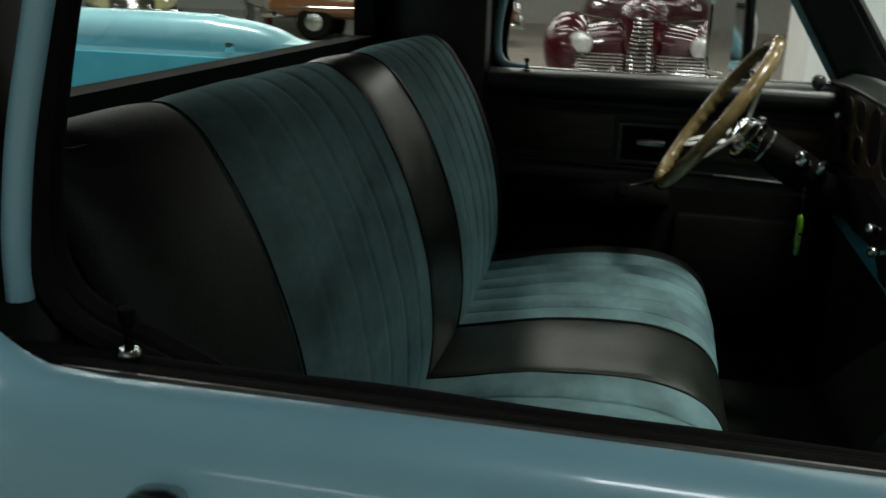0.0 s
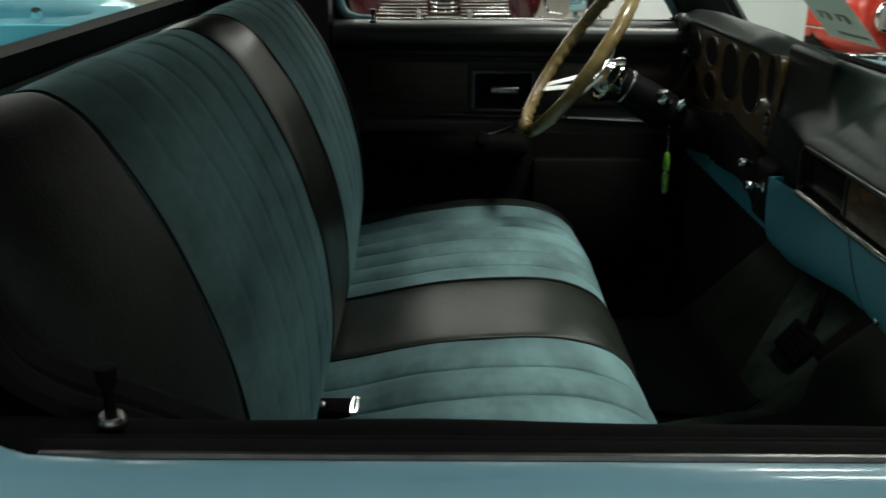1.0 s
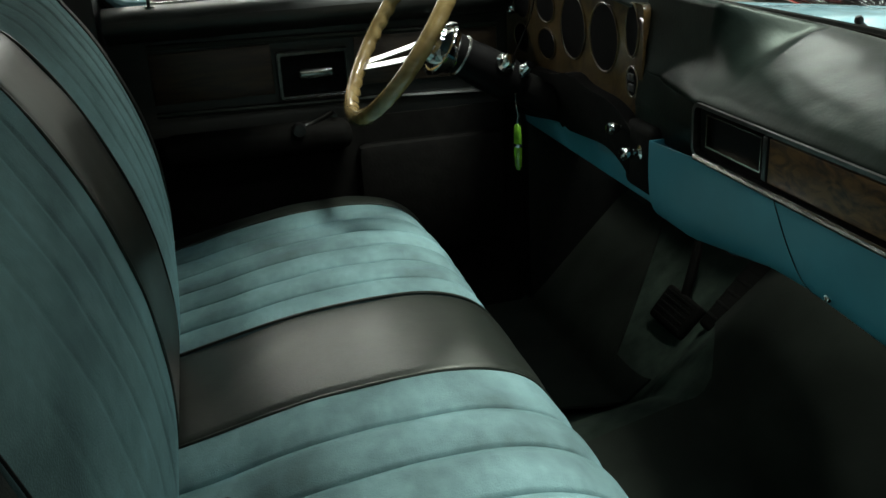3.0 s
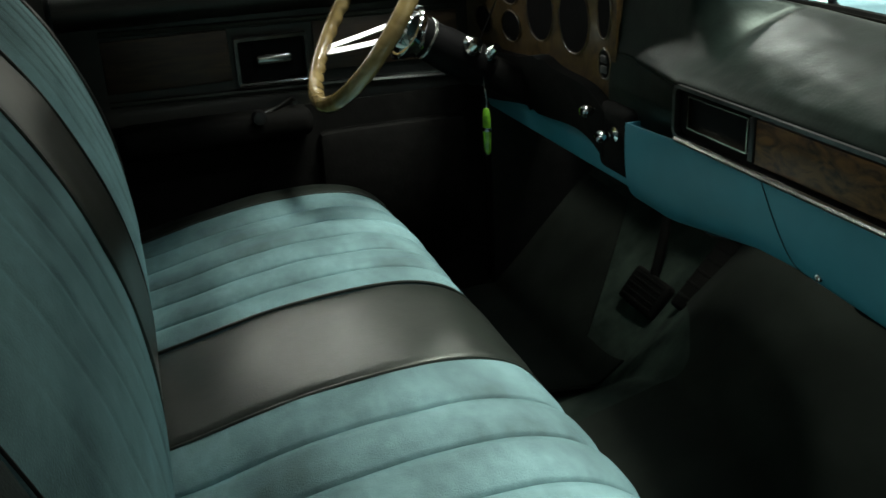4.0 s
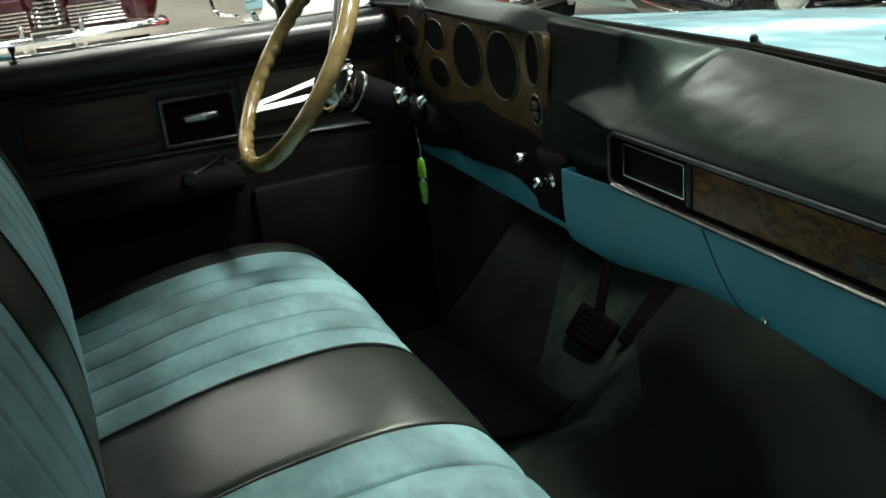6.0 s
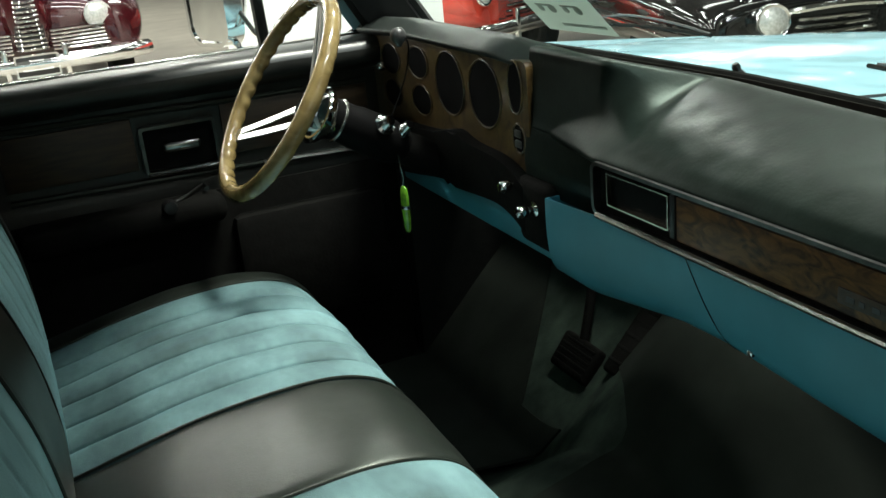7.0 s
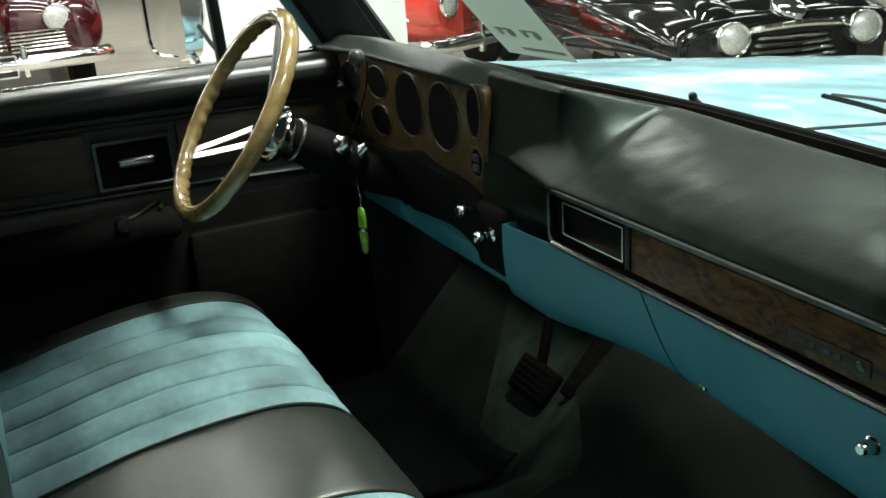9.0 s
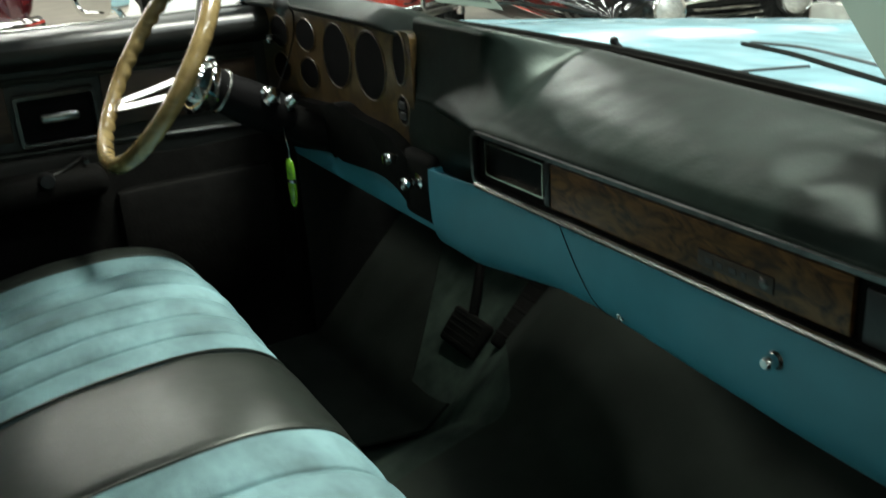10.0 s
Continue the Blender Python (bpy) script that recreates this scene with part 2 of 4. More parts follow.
def smooth_curve(points, count):
    """Points spaced along a smooth curve through the given ones."""
    ps = [Vector(p) for p in points]
    out = []
    for i in range(len(ps) - 1):
        p0, p1, p2, p3 = ps[max(0, i - 1)], ps[i], ps[i + 1], ps[min(len(ps) - 1, i + 2)]
        for k in range(count):
            t = k / count
            out.append(0.5 * ((2 * p1) + (p2 - p0) * t + (2 * p0 - 5 * p1 + 4 * p2 - p3) * t * t + (3 * p1 - p0 - 3 * p2 + p3) * t ** 3))
    out.append(ps[-1])
    return out


def ring_frame(outer, inner, depth_axis, d0, d1):
    """A frame between two outlines of the same count, given as (a, b) pairs across the depth axis."""
    bm = bmesh.new()

    def put(p, d):
        return (d, p[0], p[1]) if depth_axis == "x" else ((p[0], d, p[1]) if depth_axis == "y" else (p[0], p[1], d))
    n = len(outer)
    o0, o1 = [bm.verts.new(put(p, d0)) for p in outer], [bm.verts.new(put(p, d1)) for p in outer]
    i0, i1 = [bm.verts.new(put(p, d0)) for p in inner], [bm.verts.new(put(p, d1)) for p in inner]
    for k in range(n):
        j = (k + 1) % n
        bm.faces.new((o0[k], o0[j], o1[j], o1[k]))
        bm.faces.new((i0[k], i1[k], i1[j], i0[j]))
        bm.faces.new((o0[k], i0[k], i0[j], o0[j]))
        bm.faces.new((o1[k], o1[j], i1[j], i1[k]))
    return bm


def rounded(a0, a1, b0, b1, r, n=5):
    pts = []
    for ca, cb, s in ((a1 - r, b1 - r, 0), (a0 + r, b1 - r, 90), (a0 + r, b0 + r, 180), (a1 - r, b0 + r, 270)):
        for k in range(n + 1):
            t = radians(s + 90 * k / n)
            pts.append((ca + r * math.cos(t), cb + r * math.sin(t)))
    return pts

# ---- the hall ----
x0, x1, y0, y1, HZ = HALL
floor = part("floor", box(x0, x1, y0, y1, GROUND - 0.1, GROUND), "concrete", smooth=False)
tagged(floor, "polished beige concrete showroom floor", "floor", kind="structure")
for name, b in (("wall_north", (x0, x1, y1, y1 + 0.2, GROUND, HZ)), ("wall_south", (x0, x1, y0 - 0.2, y0, GROUND, HZ)), ("wall_east", (x1, x1 + 0.2, y0, y1, GROUND, HZ)), ("wall_west", (x0 - 0.2, x0, y0, y1, GROUND, HZ))):
    tagged(part(name, box(*b), "wall", smooth=False), "plain off-white painted showroom wall", "wall", kind="structure")
tagged(part("ceiling", box(x0, x1, y0, y1, HZ, HZ + 0.1), "ceiling", smooth=False), "grey showroom ceiling over rows of tube lights", "ceiling", kind="structure")
tagged(part("column", box(0.93, 1.62, 2.35, 2.95, GROUND, HZ, 0.01), "white"), "white painted square building column", "column", kind="structure")
# Every lamp gets a housing, the added fill lamps too.
for lx, ly, watts in LAMP_ROWS:
    fx = thing("tube_fixture", "long white tube fixture placed out of view", "ceiling light", "hall tube lights", (lx, ly, HZ))
    part("housing", box(-1.25, 1.25, -0.18, 0.18, -0.19, 0, 0.01), "white", fx)

# ---- pickup cab shell ----
truck = thing("pickup_truck", "light blue pickup truck with black cabin trim", "pickup truck", at=(0, 0, GROUND))


def shell(name, bm, mat, label="", parent=None):
    bmesh.ops.translate(bm, verts=bm.verts, vec=(0, 0, -GROUND))
    return part(name, bm, mat, parent or truck, label)


# floor pan with a tunnel in the middle and a toe board
def pan_height(x, y):
    u = max(0.0, min(1.0, (x - 0.35) / 0.5))
    rise = max(0.0, x - 0.82)
    tunnel = (0.055 + 0.10 * u * u * (3 - 2 * u)) * math.exp(-(abs(y - 0.03) / 0.21) ** 3.2)
    return 0.55 + rise + tunnel * max(0.0, 1 - 1.6 * max(0.0, rise - 0.06)) + 0.003 * noise.noise((x * 7, y * 7, 0))


rows = [[(x, y, pan_height(x, y) - 0.03) for y in [-0.84 + j * 1.68 / 84 for j in range(85)]] for x in [-0.22 + i * 1.5 / 75 for i in range(76)]]
shell("cab_floor", thick(grid(rows), 0.03), "carpet", "dark teal carpet with lit and shaded patches in its tone")
shell("firewall", box(1.12, 1.15, -0.84, 0.84, 0.5, 1.11), "black")
shell("cowl", prism([(0.96, 1.213), (1.0, 1.218), (1.0, 1.12), (0.96, 1.12)], -0.86, 0.86), "trough", "matt black cowl under the wipers")
shell("back_wall", box(-0.24, -0.20, -0.86, 0.86, 0.5, 1.285), "vinyl_matt")
shell("rear_window_frame", ring_frame([(-0.86, 1.72), (-0.86, 1.285), (0.86, 1.285), (0.86, 1.72)], [(-0.70, 1.66), (-0.70, 1.315), (0.70, 1.315), (0.70, 1.66)], "x", -0.25, -0.205), "rubber")
pane = shell("rear_window", box(-0.235, -0.231, -0.70, 0.70, 1.31, 1.66), "glass")
pane.visible_shadow = False
shell("roof", box(-0.28, 0.62, -0.86, 0.86, 1.70, 1.76, 0.03), "paint", "light blue roof")
shell("headliner", box(-0.20, 0.60, -0.80, 0.80, 1.675, 1.695, 0.005), "vinyl_matt")
for s in (-1, 1):
    # pillars: front one leans back, rear one upright
    bm = bmesh.new()
    a = [(0.800, 0.83), (0.82, 0.905), (0.95, 0.83), (0.92, 0.79)]
    top = [(0.48, 0.72), (0.50, 0.80), (0.60, 0.76), (0.58, 0.70)]
    lo = [bm.verts.new((px, s * py, 1.225)) for px, py in a]
    hi = [bm.verts.new((px, s * py, 1.72)) for px, py in top]
    for k in range(4):
        bm.faces.new((lo[k], lo[(k + 1) % 4], hi[(k + 1) % 4], hi[k]))
    bm.faces.new(lo[::-1])
    bm.faces.new(hi)
    bmesh.ops.bevel(bm, geom=bm.edges[:], offset=0.012, segments=2, affect="EDGES")
    pil = shell("front_pillar", bm, "black", "black front pillar with blue outer face")
    bm = bmesh.new()
    lo = [bm.verts.new((px, s * py, 1.225)) for px, py in ((0.79, 0.875), (0.81, 0.925), (0.87, 0.915), (0.84, 0.865))]
    hi = [bm.verts.new((px, s * py, 1.72)) for px, py in ((0.465, 0.79), (0.49, 0.83), (0.55, 0.82), (0.52, 0.78))]
    for k in range(4):
        bm.faces.new((lo[k], lo[(k + 1) % 4], hi[(k + 1) % 4], hi[k]))
    bm.faces.new(lo[::-1])
    bm.faces.new(hi)
    bmesh.ops.bevel(bm, geom=bm.edges[:], offset=0.01, segments=2, affect="EDGES")
    shell("outer_pillar", bm, "paint", "light blue pillar skin")
    shell("rear_pillar", box(-0.26, 0.03, s * 0.80, s * 0.90, 0.5, 1.72, 0.02), "black")
    shell("rear_pillar_skin", box(-0.30, 0.018, s * 0.905, s * 0.945, 0.42, 1.72, 0.012), "paint")
    shell("kick_panel", box(0.82, 1.12, s * 0.80, s * 0.84, 0.5, 1.15, 0.004), "vinyl_matt")
    shell("fender", prism([(0.86, 0.45), (0.86, 1.175), (1.2, 1.16), (1.7, 1.105), (2.3, 1.035), (2.42, 0.95), (2.42, 0.45)], s * 0.86, s * 0.97, bevel=0.03), "paint")
    shell("rocker", box(-0.2, 0.9, s * 0.84, s * 0.93, 0.38, 0.52, 0.02), "paint")
wind = bmesh.new()
grid([[(0.992 - 0.06 * (y / 0.78) ** 2, y, 1.216) for y in [-0.8 + 0.1 * k for k in range(17)]], [(0.58 - 0.04 * (y / 0.78) ** 2, y * 0.9, 1.70) for y in [-0.8 + 0.1 * k for k in range(17)]]], wind)
wind = shell("windshield", wind, "glass")
wind.visible_shadow = False
shell("windshield_gasket", tube([(0.992 - 0.06 * (y / 0.78) ** 2, y, 1.2325 + 0.020 * min(0.0, y)) for y in [-0.8 + 0.1 * k for k in range(17)]], 0.0055, 8), "rubber")
lip = [-0.8 + 0.1 * k for k in range(17)]
shell("cowl_lip", thick(grid([[(0.985 - 0.06 * (y / 0.78) ** 2, y, 1.2325 + 0.020 * min(0.0, y)) for y in lip], [(0.982 - 0.06 * (y / 0.78) ** 2, y, 1.185) for y in lip]]), 0.003), "trough", "black cowl lip under the windshield")
# hood
rows = []
for i in range(70):
    x = 1.04 + i * 1.36 / 69
    row = []
    for j in range(91):
        y = -0.87 + j * 1.74 / 90
        z = 1.165 - 0.118 * (max(0.0, x - 1.1) / 1.2) ** 1.3 + 0.1 * max(0.0, 1.1 - x) - 0.010 * (y / 0.87) ** 4
        z += 0.014 / (1 + math.exp(-(abs(y) - 0.50) * 60)) * (1 - ((abs(y) - .5) / .5) ** 2 * (abs(y) > .5))
        z += 0.0024 * noise.noise((x * 7, y * 8, 0.3)) + 0.0020 * noise.noise((x * 15, y * 17, 3.3)) - max(0, i - 63) ** 2 * 0.0017
        row.append((x, y, z))
    rows.append(row)
shell("hood", thick(grid(rows), 0.012), "paint", "glossy light blue hood with raised centre")
shell("grille_panel", box(2.36, 2.42, -0.9, 0.9, 0.6, 1.08, 0.02), "dull_chrome")
shell("engine_bay", box(1.16, 2.35, -0.85, 0.85, 0.5, 0.95), "black")
# load bed behind the cab
for s in (-1, 1):
    shell("bed_side", prism([(-0.36, 0.5), (-0.36, 1.23), (-0.44, 1.282), (-2.3, 1.282), (-2.3, 0.5)], s * 0.865, s * 0.985, bevel=0.03), "paint")
    # inner sides and bed floor in dark teal, standing in for shaded body paint
    shell("shaded_bed_inner", box(-2.28, -0.36, s * 0.84, s * 0.866, 0.62, 1.235, 0.004), "dash_paint")
shell("bed_front", box(-0.40, -0.34, -0.86, 0.86, 0.5, 1.22, 0.015), "paint")
shell("bed_floor", box(-2.3, -0.36, -0.86, 0.86, 0.58, 0.62), "dash_paint")
shell("tailgate", box(-2.36, -2.30, -0.86, 0.86, 0.5, 1.19, 0.02), "paint")
for wx in (1.75, -1.35):
    for s in (-1, 1):
        w = shell("wheel", lathe([(0.0, -0.10), (0.30, -0.10), (0.345, -0.07), (0.345, 0.07), (0.30, 0.10), (0.20, 0.08), (0.0, 0.07)], pose(wx, s * 0.90, GROUND + 0.345, 90, 0, 0), 32), "rubber")
# wipers on the cowl: a blade, and an arm that bows over it
def wiper(blade, arm):
    wp = thing("wiper", "thin black windshield wiper lying over the cowl", "wiper", "wipers")
    part("blade", tube(smooth_curve(blade, 4), 0.0036, 6), "rubber", wp)
    part("wiper_arm", tube(smooth_curve(arm, 4), 0.0024, 6), "black", wp)
    part("knuckle", lathe([(0.0, 0.009), (0.005, 0.008), (0.007, 0.0), (0.007, -0.02)], Matrix.Translation(arm[-1]), 10), "black", wp)
    return wp


near_wiper = wiper([(1.259, 0.068, 1.200), (1.235, -0.038, 1.202), (1.208, -0.138, 1.200), (1.165, -0.30, 1.196)], [(1.262, 0.055, 1.203), (1.271, -0.021, 1.204), (1.262, -0.090, 1.203), (1.235, -0.22, 1.200)])
part("linkage", tube([(1.109, -0.037, 1.193), (1.150, -0.075, 1.197), (1.201, -0.104, 1.198)], 0.0022, 6), "black", near_wiper)
wiper([(1.322, 0.830, 1.196), (1.330, 0.66, 1.199), (1.334, 0.50, 1.196)], [(1.336, 0.505, 1.198), (1.330, 0.61, 1.212), (1.318, 0.74, 1.220), (1.305, 0.83, 1.210)])
shell("wiper_stub", lathe([(0.0, 0.010), (0.004, 0.009), (0.006, 0.004), (0.005, 0.0), (0.010, -0.009)], pose(0.998, 0.036, 1.238, 0, -20, 0), 12), "black")


# ---- doors ----
def door(s, name, label, inward, drop):
    d = thing(name, label, "vehicle door", "cab doors", (0.4, s * 0.86, GROUND))
    off = Vector((-0.4, -s * 0.86, -GROUND))

    def p(nm, bm, mat, lab="", parent=None):
        bmesh.ops.translate(bm, verts=bm.verts, vec=off)
        return part(nm, bm, mat, parent or d, lab)
    # outer skin: rolled belt line, slight crown
    prof = [(0.918, 1.240 - drop), (0.922, 1.247 - drop), (0.930, 1.2495 - drop), (0.942, 1.247 - drop), (0.958, 1.234 - drop), (0.972, 1.20), (0.982, 1.12), (0.985, 1.0), (0.98, 0.95), (0.992, 0.93), (0.975, 0.9), (0.97, 0.7), (0.94, 0.5)]
    xs = [0.035 + 0.008 * k for k in range(9)] + [0.105 + 0.03 * k for k in range(1, 25)]
    lift = [0.0 if inward else min(0.03, 0.014 * max(0.0, (0.115 - x) / 0.04) ** 2) for x in xs]
    p("outer_skin", thick(grid([[(x, s * y, z + up * max(0.0, min(1.0, (z - 1.10) / 0.1))) for x, up in zip(xs, lift)] for y, z in prof]), 0.004), "paint", "glossy light blue door skin")
    p("belt_seal", box(0.07, 0.80, s * 0.895, s * 0.917, 1.215, 1.243 - drop, 0.004), "rubber")
    p("belt_trim", box(0.09, 0.78, s * 0.888, s * 0.894, 1.225, 1.240 - drop, 0.002), "rubber")
    p("belt_bead", tube([(0.10, s * 0.9135, 1.2435 - drop), (0.79, s * 0.9135, 1.2435 - drop)], 0.0022, 6), "dark_trim", "thin dull metal belt bead")
    # inner panel
    if inward:
        prof = [(0.885, 1.236), (0.870, 1.246), (0.840, 1.250), (0.812, 1.245), (0.797, 1.232), (0.796, 1.21), (0.81, 1.195), (0.835, 1.185), (0.85, 1.175), (0.856, 1.05), (0.85, 1.02), (0.845, 0.93), (0.85, 0.8), (0.85, 0.55)]
    else:
        prof = [(0.888, 1.228), (0.880, 1.234), (0.870, 1.236), (0.862, 1.232), (0.857, 1.220), (0.858, 1.20), (0.862, 1.188), (0.866, 1.182), (0.87, 1.175), (0.87, 1.05), (0.868, 1.02), (0.865, 0.93), (0.868, 0.8), (0.868, 0.55)]
    xs = [0.035 + 0.0325 * k for k in range(25)]
    fine = smooth_curve([(0, y, z) for y, z in prof], 4)
    sheet_rows = [[(x, s * q.y, q.z + 0.0015 * noise.noise((x * 9, q.y * 9, q.z * 9)) - (0.0 if inward else 0.012 * max(0.0, x - 0.25))) for x in xs] for q in fine]
    if inward:
        # top rows in paler, glossier vinyl, which paints in the sill's bright sheen
        p("sill_pad", thick(grid(sheet_rows[:18]), 0.01), "sheen_sill_vinyl", "smooth black padded window sill")
    p("inner_panel", thick(grid(sheet_rows[17 if inward else 0:42]), -0.01 if inward else 0.01), "door_vinyl" if inward else "rubber", "black vinyl door panel with padded sill")
    # lower rows split off and blackened to stand in for shade
    p("shaded_lower_panel", thick(grid(sheet_rows[41:]), 0.01), "rubber", "lower door panel blackened to stand in for shade")
    if inward:
        p("vent_corner", prism([(0.70, 1.226), (0.70, 1.238), (0.755, 1.243), (0.782, 1.254), (0.795, 1.275), (0.799, 1.305), (0.83, 1.305), (0.83, 1.226)], s * 0.876, s * 0.896, bevel=0.002), "rubber", "rounded rubber corner of the vent window")
        p("sill_trim", box(0.06, 0.80, s * 0.866, s * 0.884, 1.240, 1.2515, 0.002), "dull_chrome", "thin metal sill strip")
    p("edge_front", box(0.815, 0.845, s * 0.86, s * 0.96, 0.5, 1.235, 0.01), "black")
    p("edge_rear", box(0.024, 0.036, s * 0.86, s * 0.95, 0.5, 1.235, 0.004), "black")
    # window frame: narrow blue channel, black run inside
    front = [(0.815, 1.235), (0.790, 1.275), (0.65, 1.50), (0.52, 1.695)]
    top = [(0.35, 1.705), (0.20, 1.707), (0.15, 1.70)]
    rear = [(0.130, 1.66), (0.118, 1.52), (0.103, 1.43), (0.089, 1.36), (0.078, 1.29), (0.078, 1.23)]
    if inward:
        rear = [(a - 0.034, b) for a, b in rear]
    fy, ry, ly = (0.915, 0.900, 0.882) if inward else (0.868, 0.858, 0.834)
    run = [(0.090, 1.345), (0.086, 1.295), (0.092, 1.262), (0.114, 1.241), (0.20, 1.230), (0.55, 1.216)]
    if inward:
        run = [(a - 0.034, b) for a, b in run]
    else:
        rear = [(0.119, 1.66), (0.095, 1.52), (0.073, 1.435), (0.054, 1.36), (0.045, 1.30), (0.044, 1.262)]
        run = [(0.054, 1.345), (0.050, 1.295), (0.058, 1.262), (0.082, 1.240), (0.13, 1.222), (0.20, 1.19)]
    path = smooth_curve([(a, 0, b) for a, b in front + top + rear], 5)
    p("window_frame", tube([(q.x, s * fy, q.z) for q in path], 0.0085, 10), "paint", "light blue window surround")
    path = smooth_curve([(a, 0, b) for a, b in front + top + rear[:3] + run], 5)
    p("window_run", tube([(q.x + (0.006 if q.x > 0.4 else 0.0), s * ry, q.z) for q in path], 0.009, 8), "rubber")
    p("frame_lining", tube([(q.x + (0.012 if q.x > 0.4 else -0.022 if inward else -0.010), s * ly, q.z) for q in path], 0.012, 8), "vinyl_matt" if inward else "rubber")
    if inward:
        edge = smooth_curve([(a - 0.012, 0, b) for a, b in rear[:4] + [(0.054, 1.29), (0.066, 1.262), (0.09, 1.250), (0.13, 1.247)]], 5)
        p("painted_edge", tube([(q.x, s * 0.872, q.z) for q in edge], 0.010, 8), "paint", "light blue window edge")
    p("vent_bar", tube([(0.598, s * 0.885, 1.235), (0.585, s * 0.86, 1.45), (0.572, s * 0.83, 1.56)], 0.012, 8), "black", "black vent window bar")
    # trim on the panel: wood insert, pull bezel, strip, rest
    for a, c in ((0.10, 0.325), (0.485, 0.775)):
        p("wood_insert", box(a, c, s * 0.846, s * 0.852, 1.065, 1.160, 0.002), "door_wood", "dark woodgrain insert")
    p("bezel", ring_frame(rounded(0.334, 0.472, 1.052, 1.142, 0.005), rounded(0.340, 0.466, 1.058, 1.136, 0.004), "y", s * 0.838, s * 0.856), "bezel_metal", "square dark metal pull surround")
    # chrome strip on the darkened frame, put in as the glint of its lower edge
    p("bezel_glint", tube([(0.337, s * 0.838, 1.054), (0.470, s * 0.838, 1.054)], 0.003, 6), "chrome")
    p("bezel_cup", box(0.340, 0.465, s * 0.850, s * 0.854, 1.060, 1.136), "gauge")
    p("inside_handle", box(0.372, 0.44, s * 0.836, s * 0.846, 1.090, 1.108, 0.006, seg=3), "dull_chrome", "worn chrome inside handle")
    for z in (1.172, 1.045):
        p("panel_rib", tube([(0.10, s * 0.848, z), (0.775, s * 0.848, z - 0.012)], 0.006, 8), "vinyl")
    p("panel_strip", tube([(0.55, s * 0.844, 1.037), (0.775, s * 0.844, 1.027)], 0.006, 8), "dull_chrome")
    # arm rest and pocket share the near-black that stands in for shade
    p("arm_rest", box(0.10, 0.46, s * 0.775, s * 0.85, 0.955, 1.01, 0.022, seg=3), "rubber", "black padded arm rest")
    p("map_pocket", box(0.47, 0.78, s * 0.815, s * 0.85, 0.70, 0.95, 0.02), "rubber")
    crank = p("window_crank", tube([(0.43, s * 0.80, 1.02), (0.43, s * 0.835, 1.02), (0.39, s * 0.80, 1.012), (0.36, s * 0.795, 1.006)], 0.0045, 8), "bezel_metal", "dark metal window crank")
    p("crank_knob", lathe([(0.0, 0.02), (0.012, 0.018), (0.014, 0.0), (0.0, -0.004)], pose(0.357, s * 0.786, 1.005, 90 * s, 0, 0) @ pose(0, 0, 0), 12), "black")
    p("lock_ring", lathe([(0.005, 0.004), (0.009, 0.004), (0.012, 0.0), (0.012, -0.004)], pose(0.118, s * (0.825 if inward else 0.876), 1.246 if inward else 1.240) @ Matrix.Scale(1 if inward else 0.62, 4), 16), "dull_chrome", "chrome lock ring")
    # the passenger knob is matt and darker, as if it stood in shade
    p("lock_knob", lathe([(0.0032, 0.0), (0.0032, 0.018), (0.0055, 0.021), (0.006, 0.028), (0.0, 0.030)], pose(0.118, s * (0.825 if inward else 0.876), 1.246 if inward else 1.236) @ Matrix.Diagonal((1, 1, 1, 1) if inward else (0.85, 0.85, 1.1, 1)), 12), "black" if inward else "rubber", "small black lock knob")
    p("outer_handle", box(0.176, 0.205, s * 0.968, s * 0.995, 1.17, 1.222, 0.009), "dull_chrome", "chrome outer door handle")
    return d


door(1, "driver_door", "black vinyl door with woodgrain inserts and window down", True, 0.022)
door(-1, "passenger_door", "light blue truck door with its window wound down", False, 0.0)

# chrome side mirror on the driver door
mirror = thing("side_mirror", "square chrome side mirror on tubular bracket", "side mirror", at=(0.58, 0.98, 1.20))
mr = ring_frame(rounded(-0.080, 0.080, -0.105, 0.105, 0.045, 8), rounded(-0.071, 0.071, -0.096, 0.096, 0.038, 8), "x", -0.012, 0.03)
head = part("mirror_shell", mr, "chrome", mirror)
head.matrix_basis = pose(-0.02, 0.20, 0.13, 0, 0, 20)
gl = part("mirror_glass", box(-0.008, -0.004, -0.068, 0.068, -0.092, 0.092), "chrome", mirror, "mirror glass")
gl.matrix_basis = pose(-0.02, 0.20, 0.13, 0, 0, 20)
dome = part("mirror_back", lathe([(0.10, 0.0), (0.095, 0.02), (0.07, 0.045), (0.0, 0.06)], pose(0, 0, 0, 0, 90, 0) @ Matrix.Diagonal((1, 0.75, 1, 1)), 24), "chrome", mirror)
dome.matrix_basis = pose(-0.005, 0.20, 0.13, 0, 0, 20)
part("mirror_bracket", tube([(0.0, 0.0, 0.01), (0.03, 0.10, 0.0), (0.0, 0.19, 0.06)], 0.007, 8), "chrome", mirror)
part("mirror_brace", tube([(0.08, 0.0, 0.01), (0.05, 0.10, 0.05), (0.0, 0.19, 0.16)], 0.006, 8), "chrome", mirror)

# ---- bench seat ----
seat = thing("bench_seat", "blue velour bench seat with black vinyl bands", "bench seat", at=(0.3, 0.0, 0.54))
SEAT_OFF = Vector((-0.3, 0.0, -0.54))
